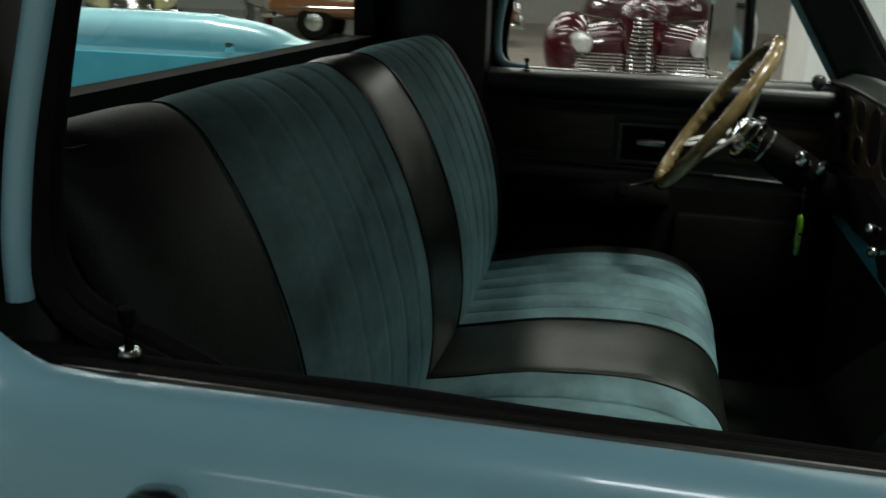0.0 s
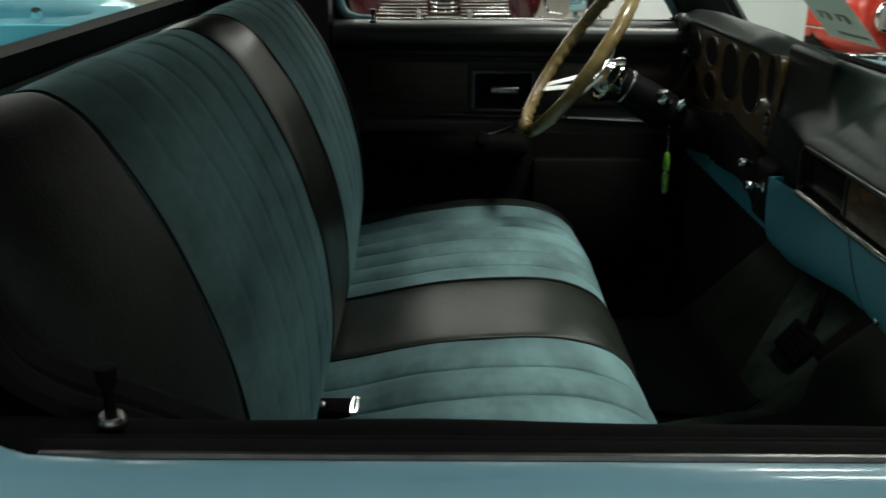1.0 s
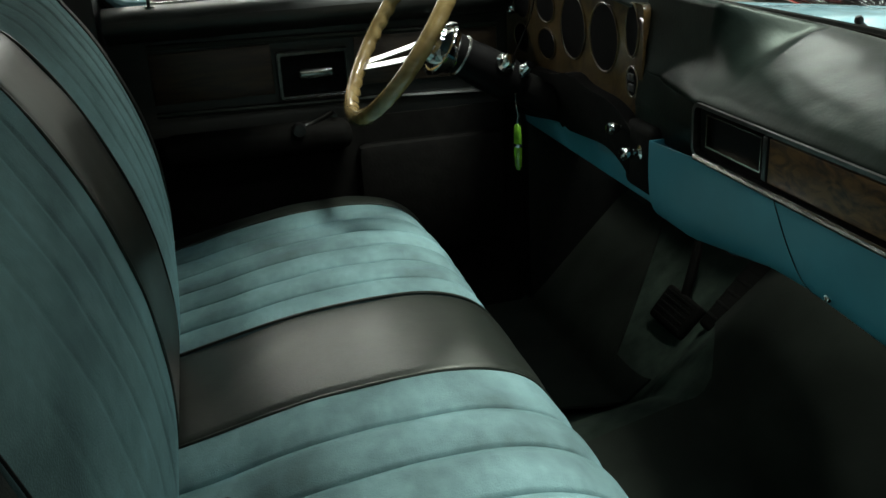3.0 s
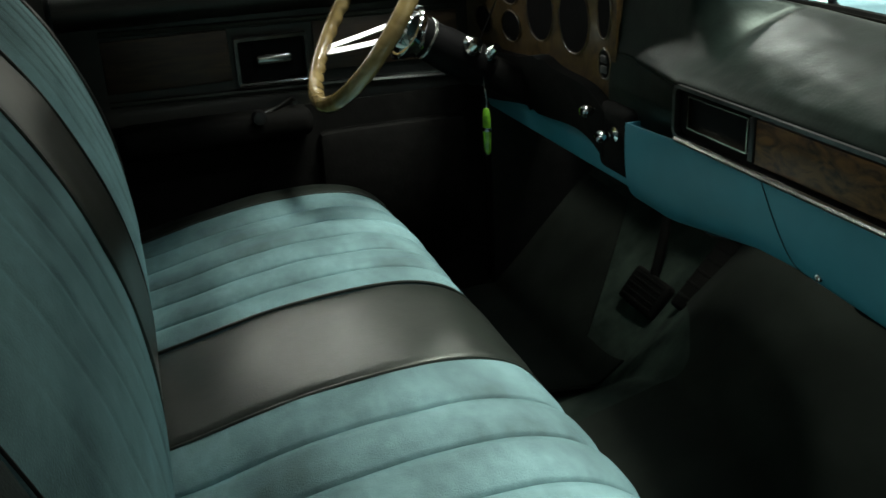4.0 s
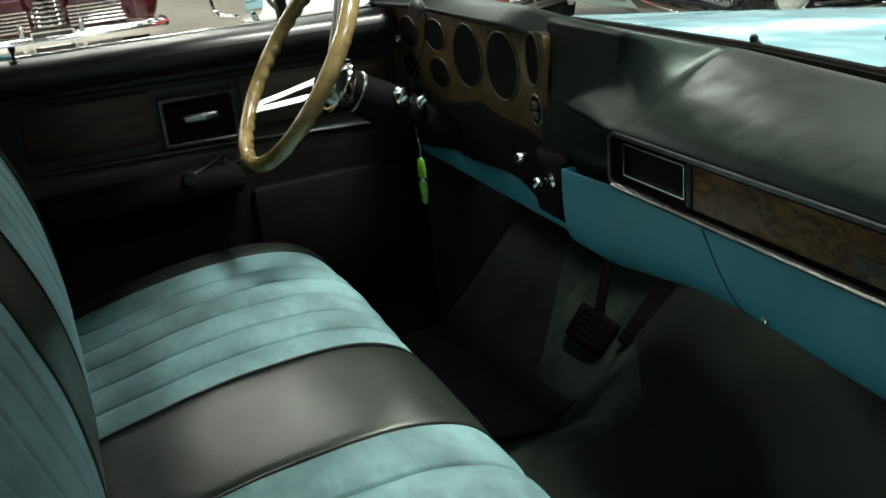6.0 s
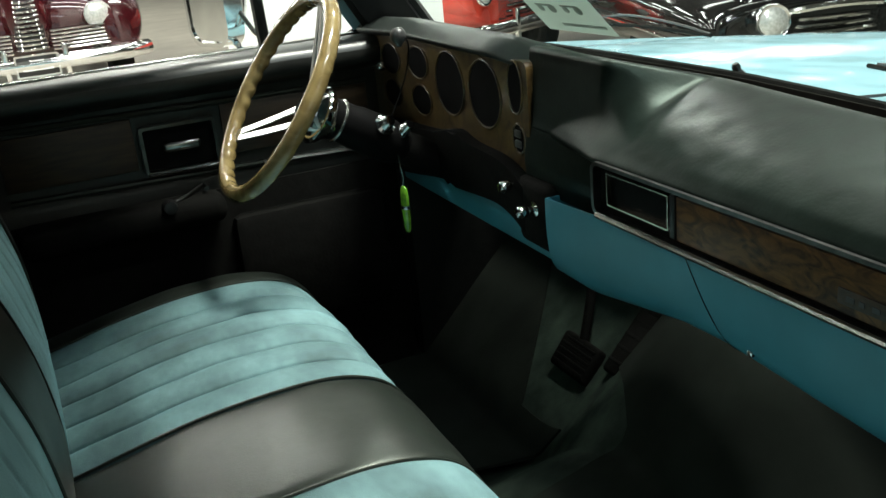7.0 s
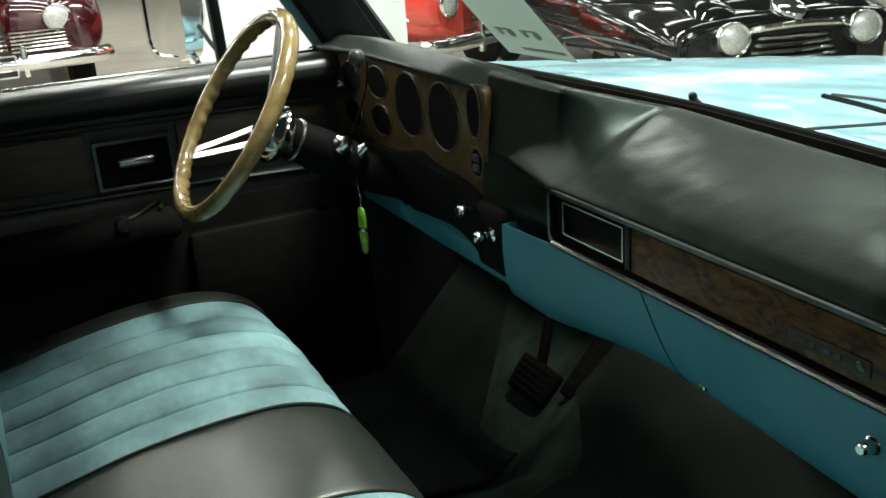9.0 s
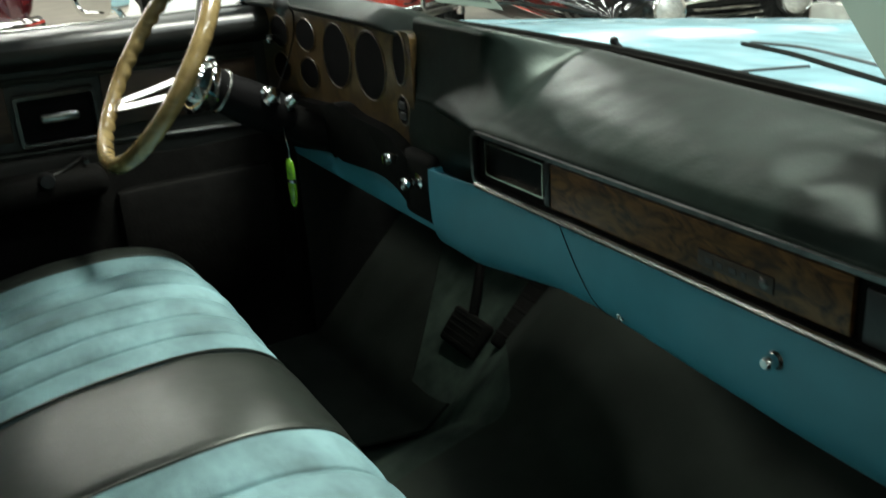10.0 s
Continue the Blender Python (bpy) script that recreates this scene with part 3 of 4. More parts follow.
CUSHION = smooth_curve([(0.04, 0, 0.868), (0.14, 0, 0.890), (0.27, 0, 0.916), (0.39, 0, 0.924), (0.465, 0, 0.916), (0.518, 0, 0.888), (0.545, 0, 0.838), (0.550, 0, 0.75), (0.538, 0, 0.66)], 7)
BACK = smooth_curve([(0.105, 0, 0.85), (0.120, 0, 0.91), (0.121, 0, 1.0), (0.104, 0, 1.10), (0.068, 0, 1.20), (0.030, 0, 1.27), (-0.004, 0, 1.311), (-0.045, 0, 1.330), (-0.088, 0, 1.316), (-0.115, 0, 1.27), (-0.125, 0, 1.18), (-0.125, 0, 0.9)], 7)


def strip(name, curve, y_start, y_end, mat, channels=0, depth=0.0, label="", crown=0.004, fall=None):
    """One upholstered strip between two seams; y_start and y_end are (at the curve's start, at its end)."""
    n = len(curve)
    per = 24
    cols = (channels or 1) * per
    rows = []
    for i, q in enumerate(curve):
        a = curve[max(0, i - 1)]
        c = curve[min(n - 1, i + 1)]
        d = (c - a).normalized()
        nor = Vector((-d.z, 0, d.x)) if curve is CUSHION else Vector((d.z, 0, -d.x))
        f = min(1.0, i / (n * 0.62))
        ya, yb = y_start[0] + (y_start[1] - y_start[0]) * f, y_end[0] + (y_end[1] - y_end[0]) * f
        row = []
        for j in range(cols + 1):
            u = (j / per) % 1.0
            v = (j // per + u - 0.88 * math.sin(2 * math.pi * u) / (2 * math.pi)) / (channels or 1) if channels else j / cols
            y = ya + (yb - ya) * v
            h = crown * (1 - (2 * v - 1) ** 4)
            if channels:
                w = (v * channels) % 1.0
                edge = min(w if v * channels > 0.5 else 1.0, 1 - w if v * channels < channels - 0.5 else 1.0)
                h -= depth * (math.exp(-(edge / 0.085) ** 2) * (0.12 + 0.88 * v ** 1.3) if curve is BACK else 0.62 * math.exp(-(edge / 0.028) ** 2) + 0.38 * math.exp(-(edge / 0.17) ** 2)) * (0.25 + 0.75 * min(1, (i + 2) / 10) * (1 if i < n - 16 else 0.5))
            else:
                h -= 0.003 * math.exp(-(min(v, 1 - v) * abs(yb - ya) / 0.004) ** 2)
            h += 0.0022 * noise.noise((q.x * 14, y * 10, q.z * 14))
            p = q + nor * h
            far = max(0.0, min(1.0, (y - 0.12) / 0.44)) ** 1.4
            if curve is CUSHION:
                p.z -= 0.006 * far
            else:
                p.x -= 0.013 * far * max(0.0, min(1.0, (q.x + 0.10) / 0.12))
            if fall:
                e = fall(v)
                if curve is CUSHION:
                    p.z += e * 0.75
                    p.x += e * 0.6 * max(0.0, (p.x - 0.3) / 0.24)
                else:
                    p.x += e * max(0.0, min(1.0, (q.x + 0.10) / 0.12))
                    p.z += e * (0.7 if y > 0 else 0.1) * max(0.0, (q.z - 1.15) / 0.18)
            row.append((p.x, y, p.z))
        rows.append(row)
    bm = grid(rows)
    # close the strip underneath
    rim = [e for e in bm.edges if e.is_boundary]
    made = bmesh.ops.extrude_edge_only(bm, edges=rim)
    low = [v for v in made["geom"] if isinstance(v, bmesh.types.BMVert)]
    centre = Vector((0.25, 0, 0.80)) if curve is CUSHION else Vector((-0.03, 0, 1.05))
    for v in low:
        d = Vector((centre.x - v.co.x, 0, centre.z - v.co.z))
        v.co += d.normalized() * 0.02
    bmesh.ops.translate(bm, verts=bm.verts, vec=SEAT_OFF)
    return part(name, bm, mat, seat, label, auto=80)


def far_fall(v):
    return -0.075 * v ** 2.4


EDGE = -0.012


def near_fall(v):
    return EDGE - 0.040 * (1 - v) ** 4


def near_roll(v):
    return EDGE * (1 - v) ** 4


strip("cushion_driver", CUSHION, (0.133, 0.133), (0.552, 0.552), "velour", 6, 0.017, "pleated blue velour cushion")
strip("cushion_centre", CUSHION, (-0.091, -0.091), (0.133, 0.133), "vinyl", label="smooth black vinyl centre band")
strip("cushion_passenger", CUSHION, (-0.56, -0.56), (-0.091, -0.091), "velour", 6, 0.017, "pleated blue velour cushion")
strip("cushion_bolster", CUSHION, (0.552, 0.552), (0.70, 0.70), "vinyl", fall=far_fall, label="black vinyl bolster")
strip("cushion_bolster", CUSHION, (-0.72, -0.72), (-0.56, -0.56), "vinyl", fall=near_fall, label="black vinyl bolster")
strip("back_driver", BACK, (0.128, 0.09), (0.565, 0.56), "velour", 6, 0.007, "pleated blue velour backrest")
strip("back_centre", BACK, (-0.091, -0.09), (0.128, 0.09), "vinyl", label="smooth black vinyl centre band")
strip("back_passenger", BACK, (-0.547, -0.520), (-0.091, -0.09), "velour", 6, 0.0030, "pleated blue velour backrest", fall=near_roll)
# Backrest bolsters take the darker matt vinyl to stand in for their shade.
strip("shaded_back_bolster", BACK, (0.565, 0.56), (0.70, 0.69), "vinyl_matt", fall=far_fall, label="black vinyl bolster")
strip("shaded_back_bolster", BACK, (-0.72, -0.715), (-0.547, -0.520), "vinyl_matt", fall=near_fall, label="black vinyl bolster")
for ya, yb in ((-0.695, -0.60), (0.60, 0.66)):
    centre = Vector((-0.03, 0, 1.05))
    bm = prism([(q.x + (0.010 if q.x < centre.x else -0.045), q.z - 0.012 - (0.05 if ya > 0 else 0.0)) for q in BACK[::4]], ya, yb)
    bmesh.ops.translate(bm, verts=bm.verts, vec=SEAT_OFF)
    part("side_panel", bm, "vinyl_matt", seat, "black vinyl side of the backrest")
for ya, yb in ((0.133, 0.133), (-0.091, -0.091), (0.552, 0.552), (-0.56, -0.56)):
    pipe = tube([Vector((q.x, ya, q.z + 0.001 - 0.006 * max(0.0, min(1.0, (ya - 0.12) / 0.44)) ** 1.4)) + SEAT_OFF for q in CUSHION], 0.0022, 6)
    part("piping", pipe, "vinyl", seat, "thin black welt")
for ya, yb in ((0.128, 0.09), (-0.091, -0.09), (0.565, 0.56), (-0.547, -0.520)):
    n = len(BACK)
    # the near welt is darkened with the bolster beside it
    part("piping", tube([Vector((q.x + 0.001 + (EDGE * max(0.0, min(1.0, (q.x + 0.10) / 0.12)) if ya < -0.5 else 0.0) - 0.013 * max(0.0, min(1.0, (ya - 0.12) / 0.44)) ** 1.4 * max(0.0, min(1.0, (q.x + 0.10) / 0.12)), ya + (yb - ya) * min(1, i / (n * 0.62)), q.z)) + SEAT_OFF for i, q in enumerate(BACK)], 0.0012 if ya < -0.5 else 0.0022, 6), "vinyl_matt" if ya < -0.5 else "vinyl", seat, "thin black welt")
bm = box(0.06, 0.50, -0.64, 0.64, 0.60, 0.85, 0.02)
prism([(-0.11, 0.62), (0.05, 0.62), (0.07, 0.95), (0.05, 1.08), (-0.01, 1.22), (-0.05, 1.26), (-0.10, 1.22)], -0.60, 0.60, bm)
bmesh.ops.translate(bm, verts=bm.verts, vec=SEAT_OFF)
part("seat_base", bm, "vinyl_matt", seat)
for y in (-0.55, 0.55):
    bm = box(0.02, 0.50, y - 0.02, y + 0.02, 0.53, 0.62, 0.004)
    bmesh.ops.translate(bm, verts=bm.verts, vec=SEAT_OFF)
    part("seat_rail", bm, "black", seat)

# seat belt buckle lying on the passenger cushion
buckle = thing("seat_belt_buckle", "black seat belt buckle with chrome edges on the cushion", "seat belt", at=(0.139, -0.243, 0.890))
part("buckle_body", box(-0.032, 0.022, -0.019, 0.019, -0.004, 0.014, 0.004), "rubber", buckle)
part("buckle_plate", ring_frame(rounded(0.022, 0.031, -0.020, 0.020, 0.003), rounded(0.0245, 0.0285, -0.014, 0.014, 0.001), "z", 0.002, 0.014), "chrome", buckle, "chrome buckle plate")
part("push_button", box(-0.026, -0.008, -0.012, 0.004, 0.014, 0.017, 0.002), "dull_chrome", buckle)
part("strap", thick(grid([[(-0.03, -0.014, 0.004), (-0.06, -0.014, 0.0), (-0.09, -0.014, -0.012)], [(-0.03, 0.014, 0.004), (-0.06, 0.014, 0.0), (-0.09, 0.014, -0.012)]]), 0.002), "vinyl_matt", buckle, "black webbing strap")

# ---- dashboard ----
dash = thing("dashboard", "black padded dashboard with woodgrain and teal lower panel", "dashboard", at=(0.85, 0.0, 1.0))
DOFF = Vector((-0.85, 0.0, -1.0))


def dpart(name, bm, mat, label="", parent=None, **kw):
    bmesh.ops.translate(bm, verts=bm.verts, vec=DOFF)
    return part(name, bm, mat, parent or dash, label, **kw)


pad = smooth_curve([(0.990, 0, 1.206), (0.968, 0, 1.210), (0.950, 0, 1.232), (0.925, 0, 1.2465), (0.898, 0, 1.2425), (0.855, 0, 1.2285), (0.815, 0, 1.211), (0.786, 0, 1.190), (0.7715, 0, 1.174), (0.769, 0, 1.165), (0.776, 0, 1.160)], 6)
side = smooth_curve([(0.990, 0, 1.206), (0.93, 0, 1.232), (0.87, 0, 1.257), (0.827, 0, 1.275), (0.811, 0, 1.274), (0.808, 0, 1.260), (0.805, 0, 1.235), (0.802, 0, 1.205), (0.799, 0, 1.18), (0.797, 0, 1.168), (0.80, 0, 1.160)], 6)
rows = []
for i, (q, w) in enumerate(zip(pad, side)):
    row = []
    for j in range(201):
        y = -0.80 + j * 1.035 / 200
        near = float(np.interp(q.z, (1.160, 1.175, 1.195, 1.238), (0.030, 0.010, -0.030, -0.015)))
        far = float(np.interp(q.z, (1.160, 1.175, 1.195, 1.238), (0.180, 0.150, 0.060, 0.050)))
        k = max(0.0, min(1.0, (y - near) / (far - near)))
        p = q.lerp(w, k)
        face = 1.0 if 0.775 < p.x < 0.90 and y < near else 0.3
        wr = 0.0013 * noise.noise((p.x * 9 + y * 6, y * 5 - p.x * 7, 1.7)) + 0.0009 * noise.noise((p.x * 26, y * 21, 4.0)) + 0.0003 * noise.noise((p.x * 60 + y * 20, y * 48, 7.0))
        # the top edge falls away from the gauges
        low = 0.045 * max(0.0, -0.03 - y) * max(0.0, min(1.0, (p.z - 1.185) / 0.05)) * (i > 10)
        row.append((p.x - wr * face * 0.5, y, p.z + wr * face - low))
    rows.append(row)
dpart("dash_pad", thick(grid(rows[13:]), 0.005), "dash_vinyl", "black padded vinyl dash top")
dpart("dash_trough", thick(grid(rows[:14]), 0.004), "trough", "matt blackish strip under the windshield")
dpart("dash_face", box(0.776, 0.80, -0.80, 0.030, 1.09, 1.168, 0.003), "black")
dpart("inner_face", prism([(0.803, 1.19), (0.797, 1.166), (0.790, 1.12), (0.792, 1.08), (0.83, 1.08), (0.83, 1.19)], 0.026, 0.236, bevel=0.003), "dash_vinyl")
# trim strip with vent, woodgrain and second vent
dpart("strip_surround", ring_frame(rounded(-0.72, 0.020, 1.101, 1.168, 0.012), rounded(-0.715, 0.0145, 1.106, 1.1635, 0.009), "x", 0.764, 0.778), "dark_trim", "dark worn metal trim strip")
dpart("strip_lower_bead", tube([(0.7635, 0.008, 1.1020), (0.7635, -0.72, 1.1020)], 0.004, 8), "dull_chrome")
dpart("strip_back", box(0.772, 0.778, -0.712, 0.012, 1.106, 1.163), "rubber")
dpart("vent_surround", ring_frame(rounded(-0.129, -0.011, 1.1180, 1.1585, 0.002), rounded(-0.1272, -0.0128, 1.1200, 1.1565, 0.0015), "x", 0.766, 0.774), "warm_chrome", "thin chrome vent outline")
dpart("vent_recess", box(0.7715, 0.7735, -0.127, -0.013, 1.120, 1.1565), "gauge")
dpart("vent_divider", box(0.7655, 0.774, -0.141, -0.132, 1.112, 1.161, 0.001), "black")
dpart("wood_strip", box(0.767, 0.773, -0.525, -0.142, 1.111, 1.160, 0.001), "burl", "glossy burl woodgrain strip")
dpart("emblem_plate", box(0.7655, 0.768, -0.452, -0.366, 1.1195, 1.1345, 0.0008), "door_wood", "dark oblong badge plate")
for k, w in enumerate((0.009, 0.006, 0.008, 0.005)):
    dpart("emblem_bar", box(0.7648, 0.7656, -0.376 - k * 0.014 - w, -0.376 - k * 0.014, 1.124, 1.129), "grey_knob")
dpart("emblem_stud", lathe([(0.0, 0.0015), (0.004, 0.001), (0.005, 0.0)], pose(0.7655, -0.442, 1.1265, 0, -90, 0), 12), "dark_trim")
dpart("side_vent", box(0.768, 0.774, -0.70, -0.535, 1.110, 1.155, 0.002), "black")
# teal lower panel, with the glovebox door
lower = smooth_curve([(0.7705, 0, 1.0955), (0.7700, 0, 1.0935), (0.7695, 0, 1.080), (0.770, 0, 1.04), (0.775, 0, 1.005), (0.790, 0, 0.985), (0.82, 0, 0.974), (0.87, 0, 0.972)], 5)
HEM = [(-0.80, 0.990), (-0.45, 1.001), (-0.30, 1.010), (-0.20, 1.016), (-0.13, 1.014), (-0.05, 1.003), (0.06, 0.989), (0.145, 0.990)]


def hem(y):
    """The height to which the lower panel reaches down, y by y."""
    return float(np.interp(y, [a for a, _ in HEM], [c for _, c in HEM]))


def lower_z(z, y):
    return 1.0955 - (1.0955 - z) * (1.0955 - hem(y)) / (1.0955 - 0.997) - 0.007 * max(0.0, (y - 0.03) / 0.115) * max(0.0, (z - 1.05) / 0.045)


dpart("lower_panel", thick(grid([[(q.x, y, lower_z(q.z, y) + 0.0008 * noise.noise((y * 9, q.z * 12, 2.0))) for y in [-0.80 + 0.945 * j / 60 for j in range(61)]] for q in lower]), 0.004), "dash_paint", "teal painted metal lower dash")
dpart("panel_end", prism([(q.x + 0.001, lower_z(q.z, 0.145)) for q in lower[4:]] + [(0.87, 1.090)], 0.143, 0.147), "dash_paint")
dpart("panel_seam", tube([(q.x - 0.0005, -0.151 - 0.066 * (1.099 - q.z) / 0.11, lower_z(q.z, -0.151 - 0.066 * (1.099 - q.z) / 0.11)) for q in lower[4:31]], 0.0006, 6), "black")
dpart("glovebox_lock", lathe([(0.0, 0.016), (0.004, 0.016), (0.006, 0.013), (0.0065, 0.005), (0.009, 0.003), (0.010, 0.0)], pose(0.772, -0.456, 1.061, 0, -90, 0), 20), "chrome", "chrome glovebox lock knob")
# instrument cluster
CX = 0.795
# gauges: middle across and up, half width and half height
holes = [(0.742, 1.209, 0.043, 0.027), (0.612, 1.216, 0.043, 0.026), (0.745, 1.145, 0.041, 0.025), (0.607, 1.151, 0.041, 0.025), (0.482, 1.196, 0.052, 0.050), (0.356, 1.196, 0.051, 0.050)]
slots = [(0.257, 1.219, 0.019, 0.036), (0.254, 1.146, 0.016, 0.020)]
dpart("cluster_back", box(CX + 0.035, CX + 0.05, 0.235, 0.84, 1.05, 1.26), "gauge")


def pierced_plate(ya, yb, za, zb, holes, x_front, x_back):
    """A plate cut by round holes, as one sheet of cells with walls round each hole."""
    bm = bmesh.new()
    n = 24
    rim = []
    outline = [bm.verts.new((x_front, y, z)) for y, z in rounded(ya, yb, za, zb, 0.012, 3)]
    edges = [bm.edges.new((outline[k], outline[(k + 1) % len(outline)])) for k in range(len(outline))]
    for hy, hz, ra, rb in holes:
        ring = [bm.verts.new((x_front, hy + ra * math.cos(2 * math.pi * k / n), hz + rb * math.sin(2 * math.pi * k / n))) for k in range(n)]
        edges += [bm.edges.new((ring[k], ring[(k + 1) % n])) for k in range(n)]
        rim.append(ring)
    bmesh.ops.triangle_fill(bm, use_beauty=True, edges=edges, normal=(-1, 0, 0))
    for ring in rim + [outline]:
        deep = [bm.verts.new((x_back, v.co.y, v.co.z)) for v in ring]
        for k in range(len(ring)):
            bm.faces.new((ring[k], ring[(k + 1) % len(ring)], deep[(k + 1) % len(ring)], deep[k]))
    return bm


dpart("cluster_bezel", pierced_plate(0.222, 0.840, 1.062, 1.258, holes + slots, CX, CX + 0.036), "cluster_burl", "burl woodgrain gauge surround", auto=30)
for hy, hz, ra, rb in holes + slots:
    wide = Matrix.Diagonal((1, ra, rb, 1))
    at = pose(CX, hy, hz) @ wide @ pose(0, 0, 0, 0, -90, 0)
    dpart("gauge_cup", lathe([(0.99, 0.001), (0.985, -0.029), (0.95, -0.030)], at, 24), "gauge")
    dpart("gauge" if rb > 0.022 and ra > 0.03 else "slot_back", lathe([(0.98, 0.0), (0.9, -0.004), (0.0, -0.004)], pose(0.030, 0, 0) @ at, 24), "gauge", "dark round gauge" if ra > 0.03 else "")
    ring = [(CX - 0.001, hy + (ra + 0.002) * math.cos(a), hz + (rb + 0.002) * math.sin(a)) for a in [2 * math.pi * k / 32 for k in range(32)]]
    dpart("gauge_ring", tube(ring, 0.0016, 8, closed=True), "cluster_burl", "glossy raised gauge rim")
    if ra > 0.03:
        dpart("needle", box(CX + 0.022, CX + 0.024, hy - 0.002, hy + 0.002, hz - 0.01, hz + rb * 0.7), "grey_knob")
for z in (1.138, 1.153):
    dpart("push_switch", box(CX - 0.004, CX + 0.02, 0.246, 0.263, z - 0.0055, z + 0.0055, 0.002), "grey_knob", "small grey switch")
knee = bmesh.new()
outline = smooth_curve([(0.775, 0.80, 1.095), (0.775, 0.64, 1.104), (0.775, 0.53, 1.112), (0.775, 0.45, 1.127), (0.775, 0.39, 1.117), (0.775, 0.30, 1.113), (0.775, 0.25, 1.102), (0.775, 0.215, 1.085)], 3) + smooth_curve([(0.775, 0.215, 1.014), (0.775, 0.255, 1.032), (0.775, 0.31, 1.041), (0.775, 0.40, 1.035), (0.775, 0.47, 1.030), (0.775, 0.485, 1.036), (0.775, 0.54, 1.030), (0.775, 0.66, 1.012), (0.775, 0.80, 0.998)], 3)
front = [knee.verts.new(q) for q in outline]
rear = [knee.verts.new(q + Vector((0.06, 0, 0))) for q in outline]
knee.faces.new(front)
knee.faces.new(rear[::-1])
for k in range(len(front)):
    knee.faces.new((front[k], front[(k + 1) % len(front)], rear[(k + 1) % len(front)], rear[k]))
bmesh.ops.bevel(knee, geom=[e for e in knee.edges if e.verts[0].co.x < 0.78 and e.verts[1].co.x < 0.78], offset=0.006, segments=2, profile=0.5, affect="EDGES")
dpart("knee_panel", knee, "rubber", "black lower cluster panel")
dpart("column_shroud", box(0.776, 0.83, 0.149, 0.242, 1.000, 1.10, 0.014, seg=3), "rubber")
dpart("cluster_right_rail", prism([(0.792, 1.09), (0.799, 1.20), (0.806, 1.245), (0.84, 1.255), (0.84, 1.09)], 0.222, 0.238, bevel=0.003), "dash_vinyl")
# brow over the gauges
brow = smooth_curve([(0.985, 0, 1.205), (0.93, 0, 1.234), (0.865, 0, 1.266), (0.825, 0, 1.284), (0.808, 0, 1.2865), (0.798, 0, 1.284), (0.781, 0, 1.273), (0.774, 0, 1.266), (0.782, 0, 1.258), (0.80, 0, 1.254)], 5)
rows = []
for q in brow:
    row = []
    for j in range(31):
        y = 0.225 + j * 0.635 / 30
        drop = 0.022 * max(0, (0.305 - y) / 0.08) * max(0.0, min(1.0, (0.90 - q.x) / 0.08)) + 0.008 * max(0, (y - 0.66) / 0.165)
        row.append((q.x + 0.032 * max(0, (0.31 - y) / 0.085) * (q.x < 0.85), y, q.z - drop ))
    rows.append(row)
dpart("cluster_brow", thick(grid(rows), 0.006), "brow", "padded brow over the gauges")
dpart("teal_lip", prism([(0.800, 1.045), (0.786, 1.020), (0.789, 0.988), (0.80, 0.980), (0.86, 0.974), (0.86, 1.045)], 0.147, 0.72, bevel=0.004), "dash_paint", "teal metal lower lip")
for ky, kz, kx in ((0.752, 1.197, 0.785), (0.240, 1.085, 0.764), (0.184, 1.062, 0.760)):
    dpart("dash_knob", lathe([(0.0, 0.030), (0.007, 0.029), (0.010, 0.024), (0.009, 0.012), (0.005, 0.008), (0.005, 0.0), (0.012, -0.002), (0.012, -0.012), (0.004, -0.014), (0.004, -0.05)], pose(kx + 0.012, ky, kz, 0, -90, 0) @ Matrix.Scale(0.9, 4), 16), "chrome", "chrome pull knob")

# block added to darken the space below the panel, in place of shade
dpart("underdash_shade", box(0.84, 0.94, -0.29, -0.225, 0.955, 0.992, 0.012, seg=3), "rubber", "black block standing in for shade under the dash")
dpart("panel_screw", lathe([(0.0, 0.004), (0.004, 0.003), (0.005, 0.0)], pose(0.7755, -0.251, 1.020, 0, -90, 0), 10), "chrome")

# ---- steering ----
TILT = 34.2
WHEEL = pose(0.522, 0.535, 1.214, 0, 0, 0) @ pose(0, 0, 0, 0, -90 + TILT, 0)
wheel = thing("steering_wheel", "tan woodgrain steering wheel with chrome spokes", "steering wheel")
wheel.matrix_world = WHEEL
rim = bmesh.new()
R, r = 0.166, 0.0132
rings = []
for k in range(200):
    a = 2 * math.pi * k / 200
    c, s_ = math.cos(a), math.sin(a)
    ring = []
    for j in range(14):
        b = 2 * math.pi * j / 14
        rr = r * (1 - (0.22 * max(0.0, min(1.0, -math.sin(b) * 0.8 - math.cos(b) * 0.8))) * (0.5 + 0.5 * math.cos(a * 40)))
        ring.append(rim.verts.new(((R + rr * math.cos(b)) * c, (R + rr * math.cos(b)) * s_, rr * 1.05 * math.sin(b))))
    rings.append(ring)
for k in range(200):
    for j in range(14):
        rim.faces.new((rings[k][j], rings[(k + 1) % 200][j], rings[(k + 1) % 200][(j + 1) % 14], rings[k][(j + 1) % 14]))
part("rim", rim, "wheel_wood", wheel, "glossy tan rim with finger grips")
hub_z = -0.066
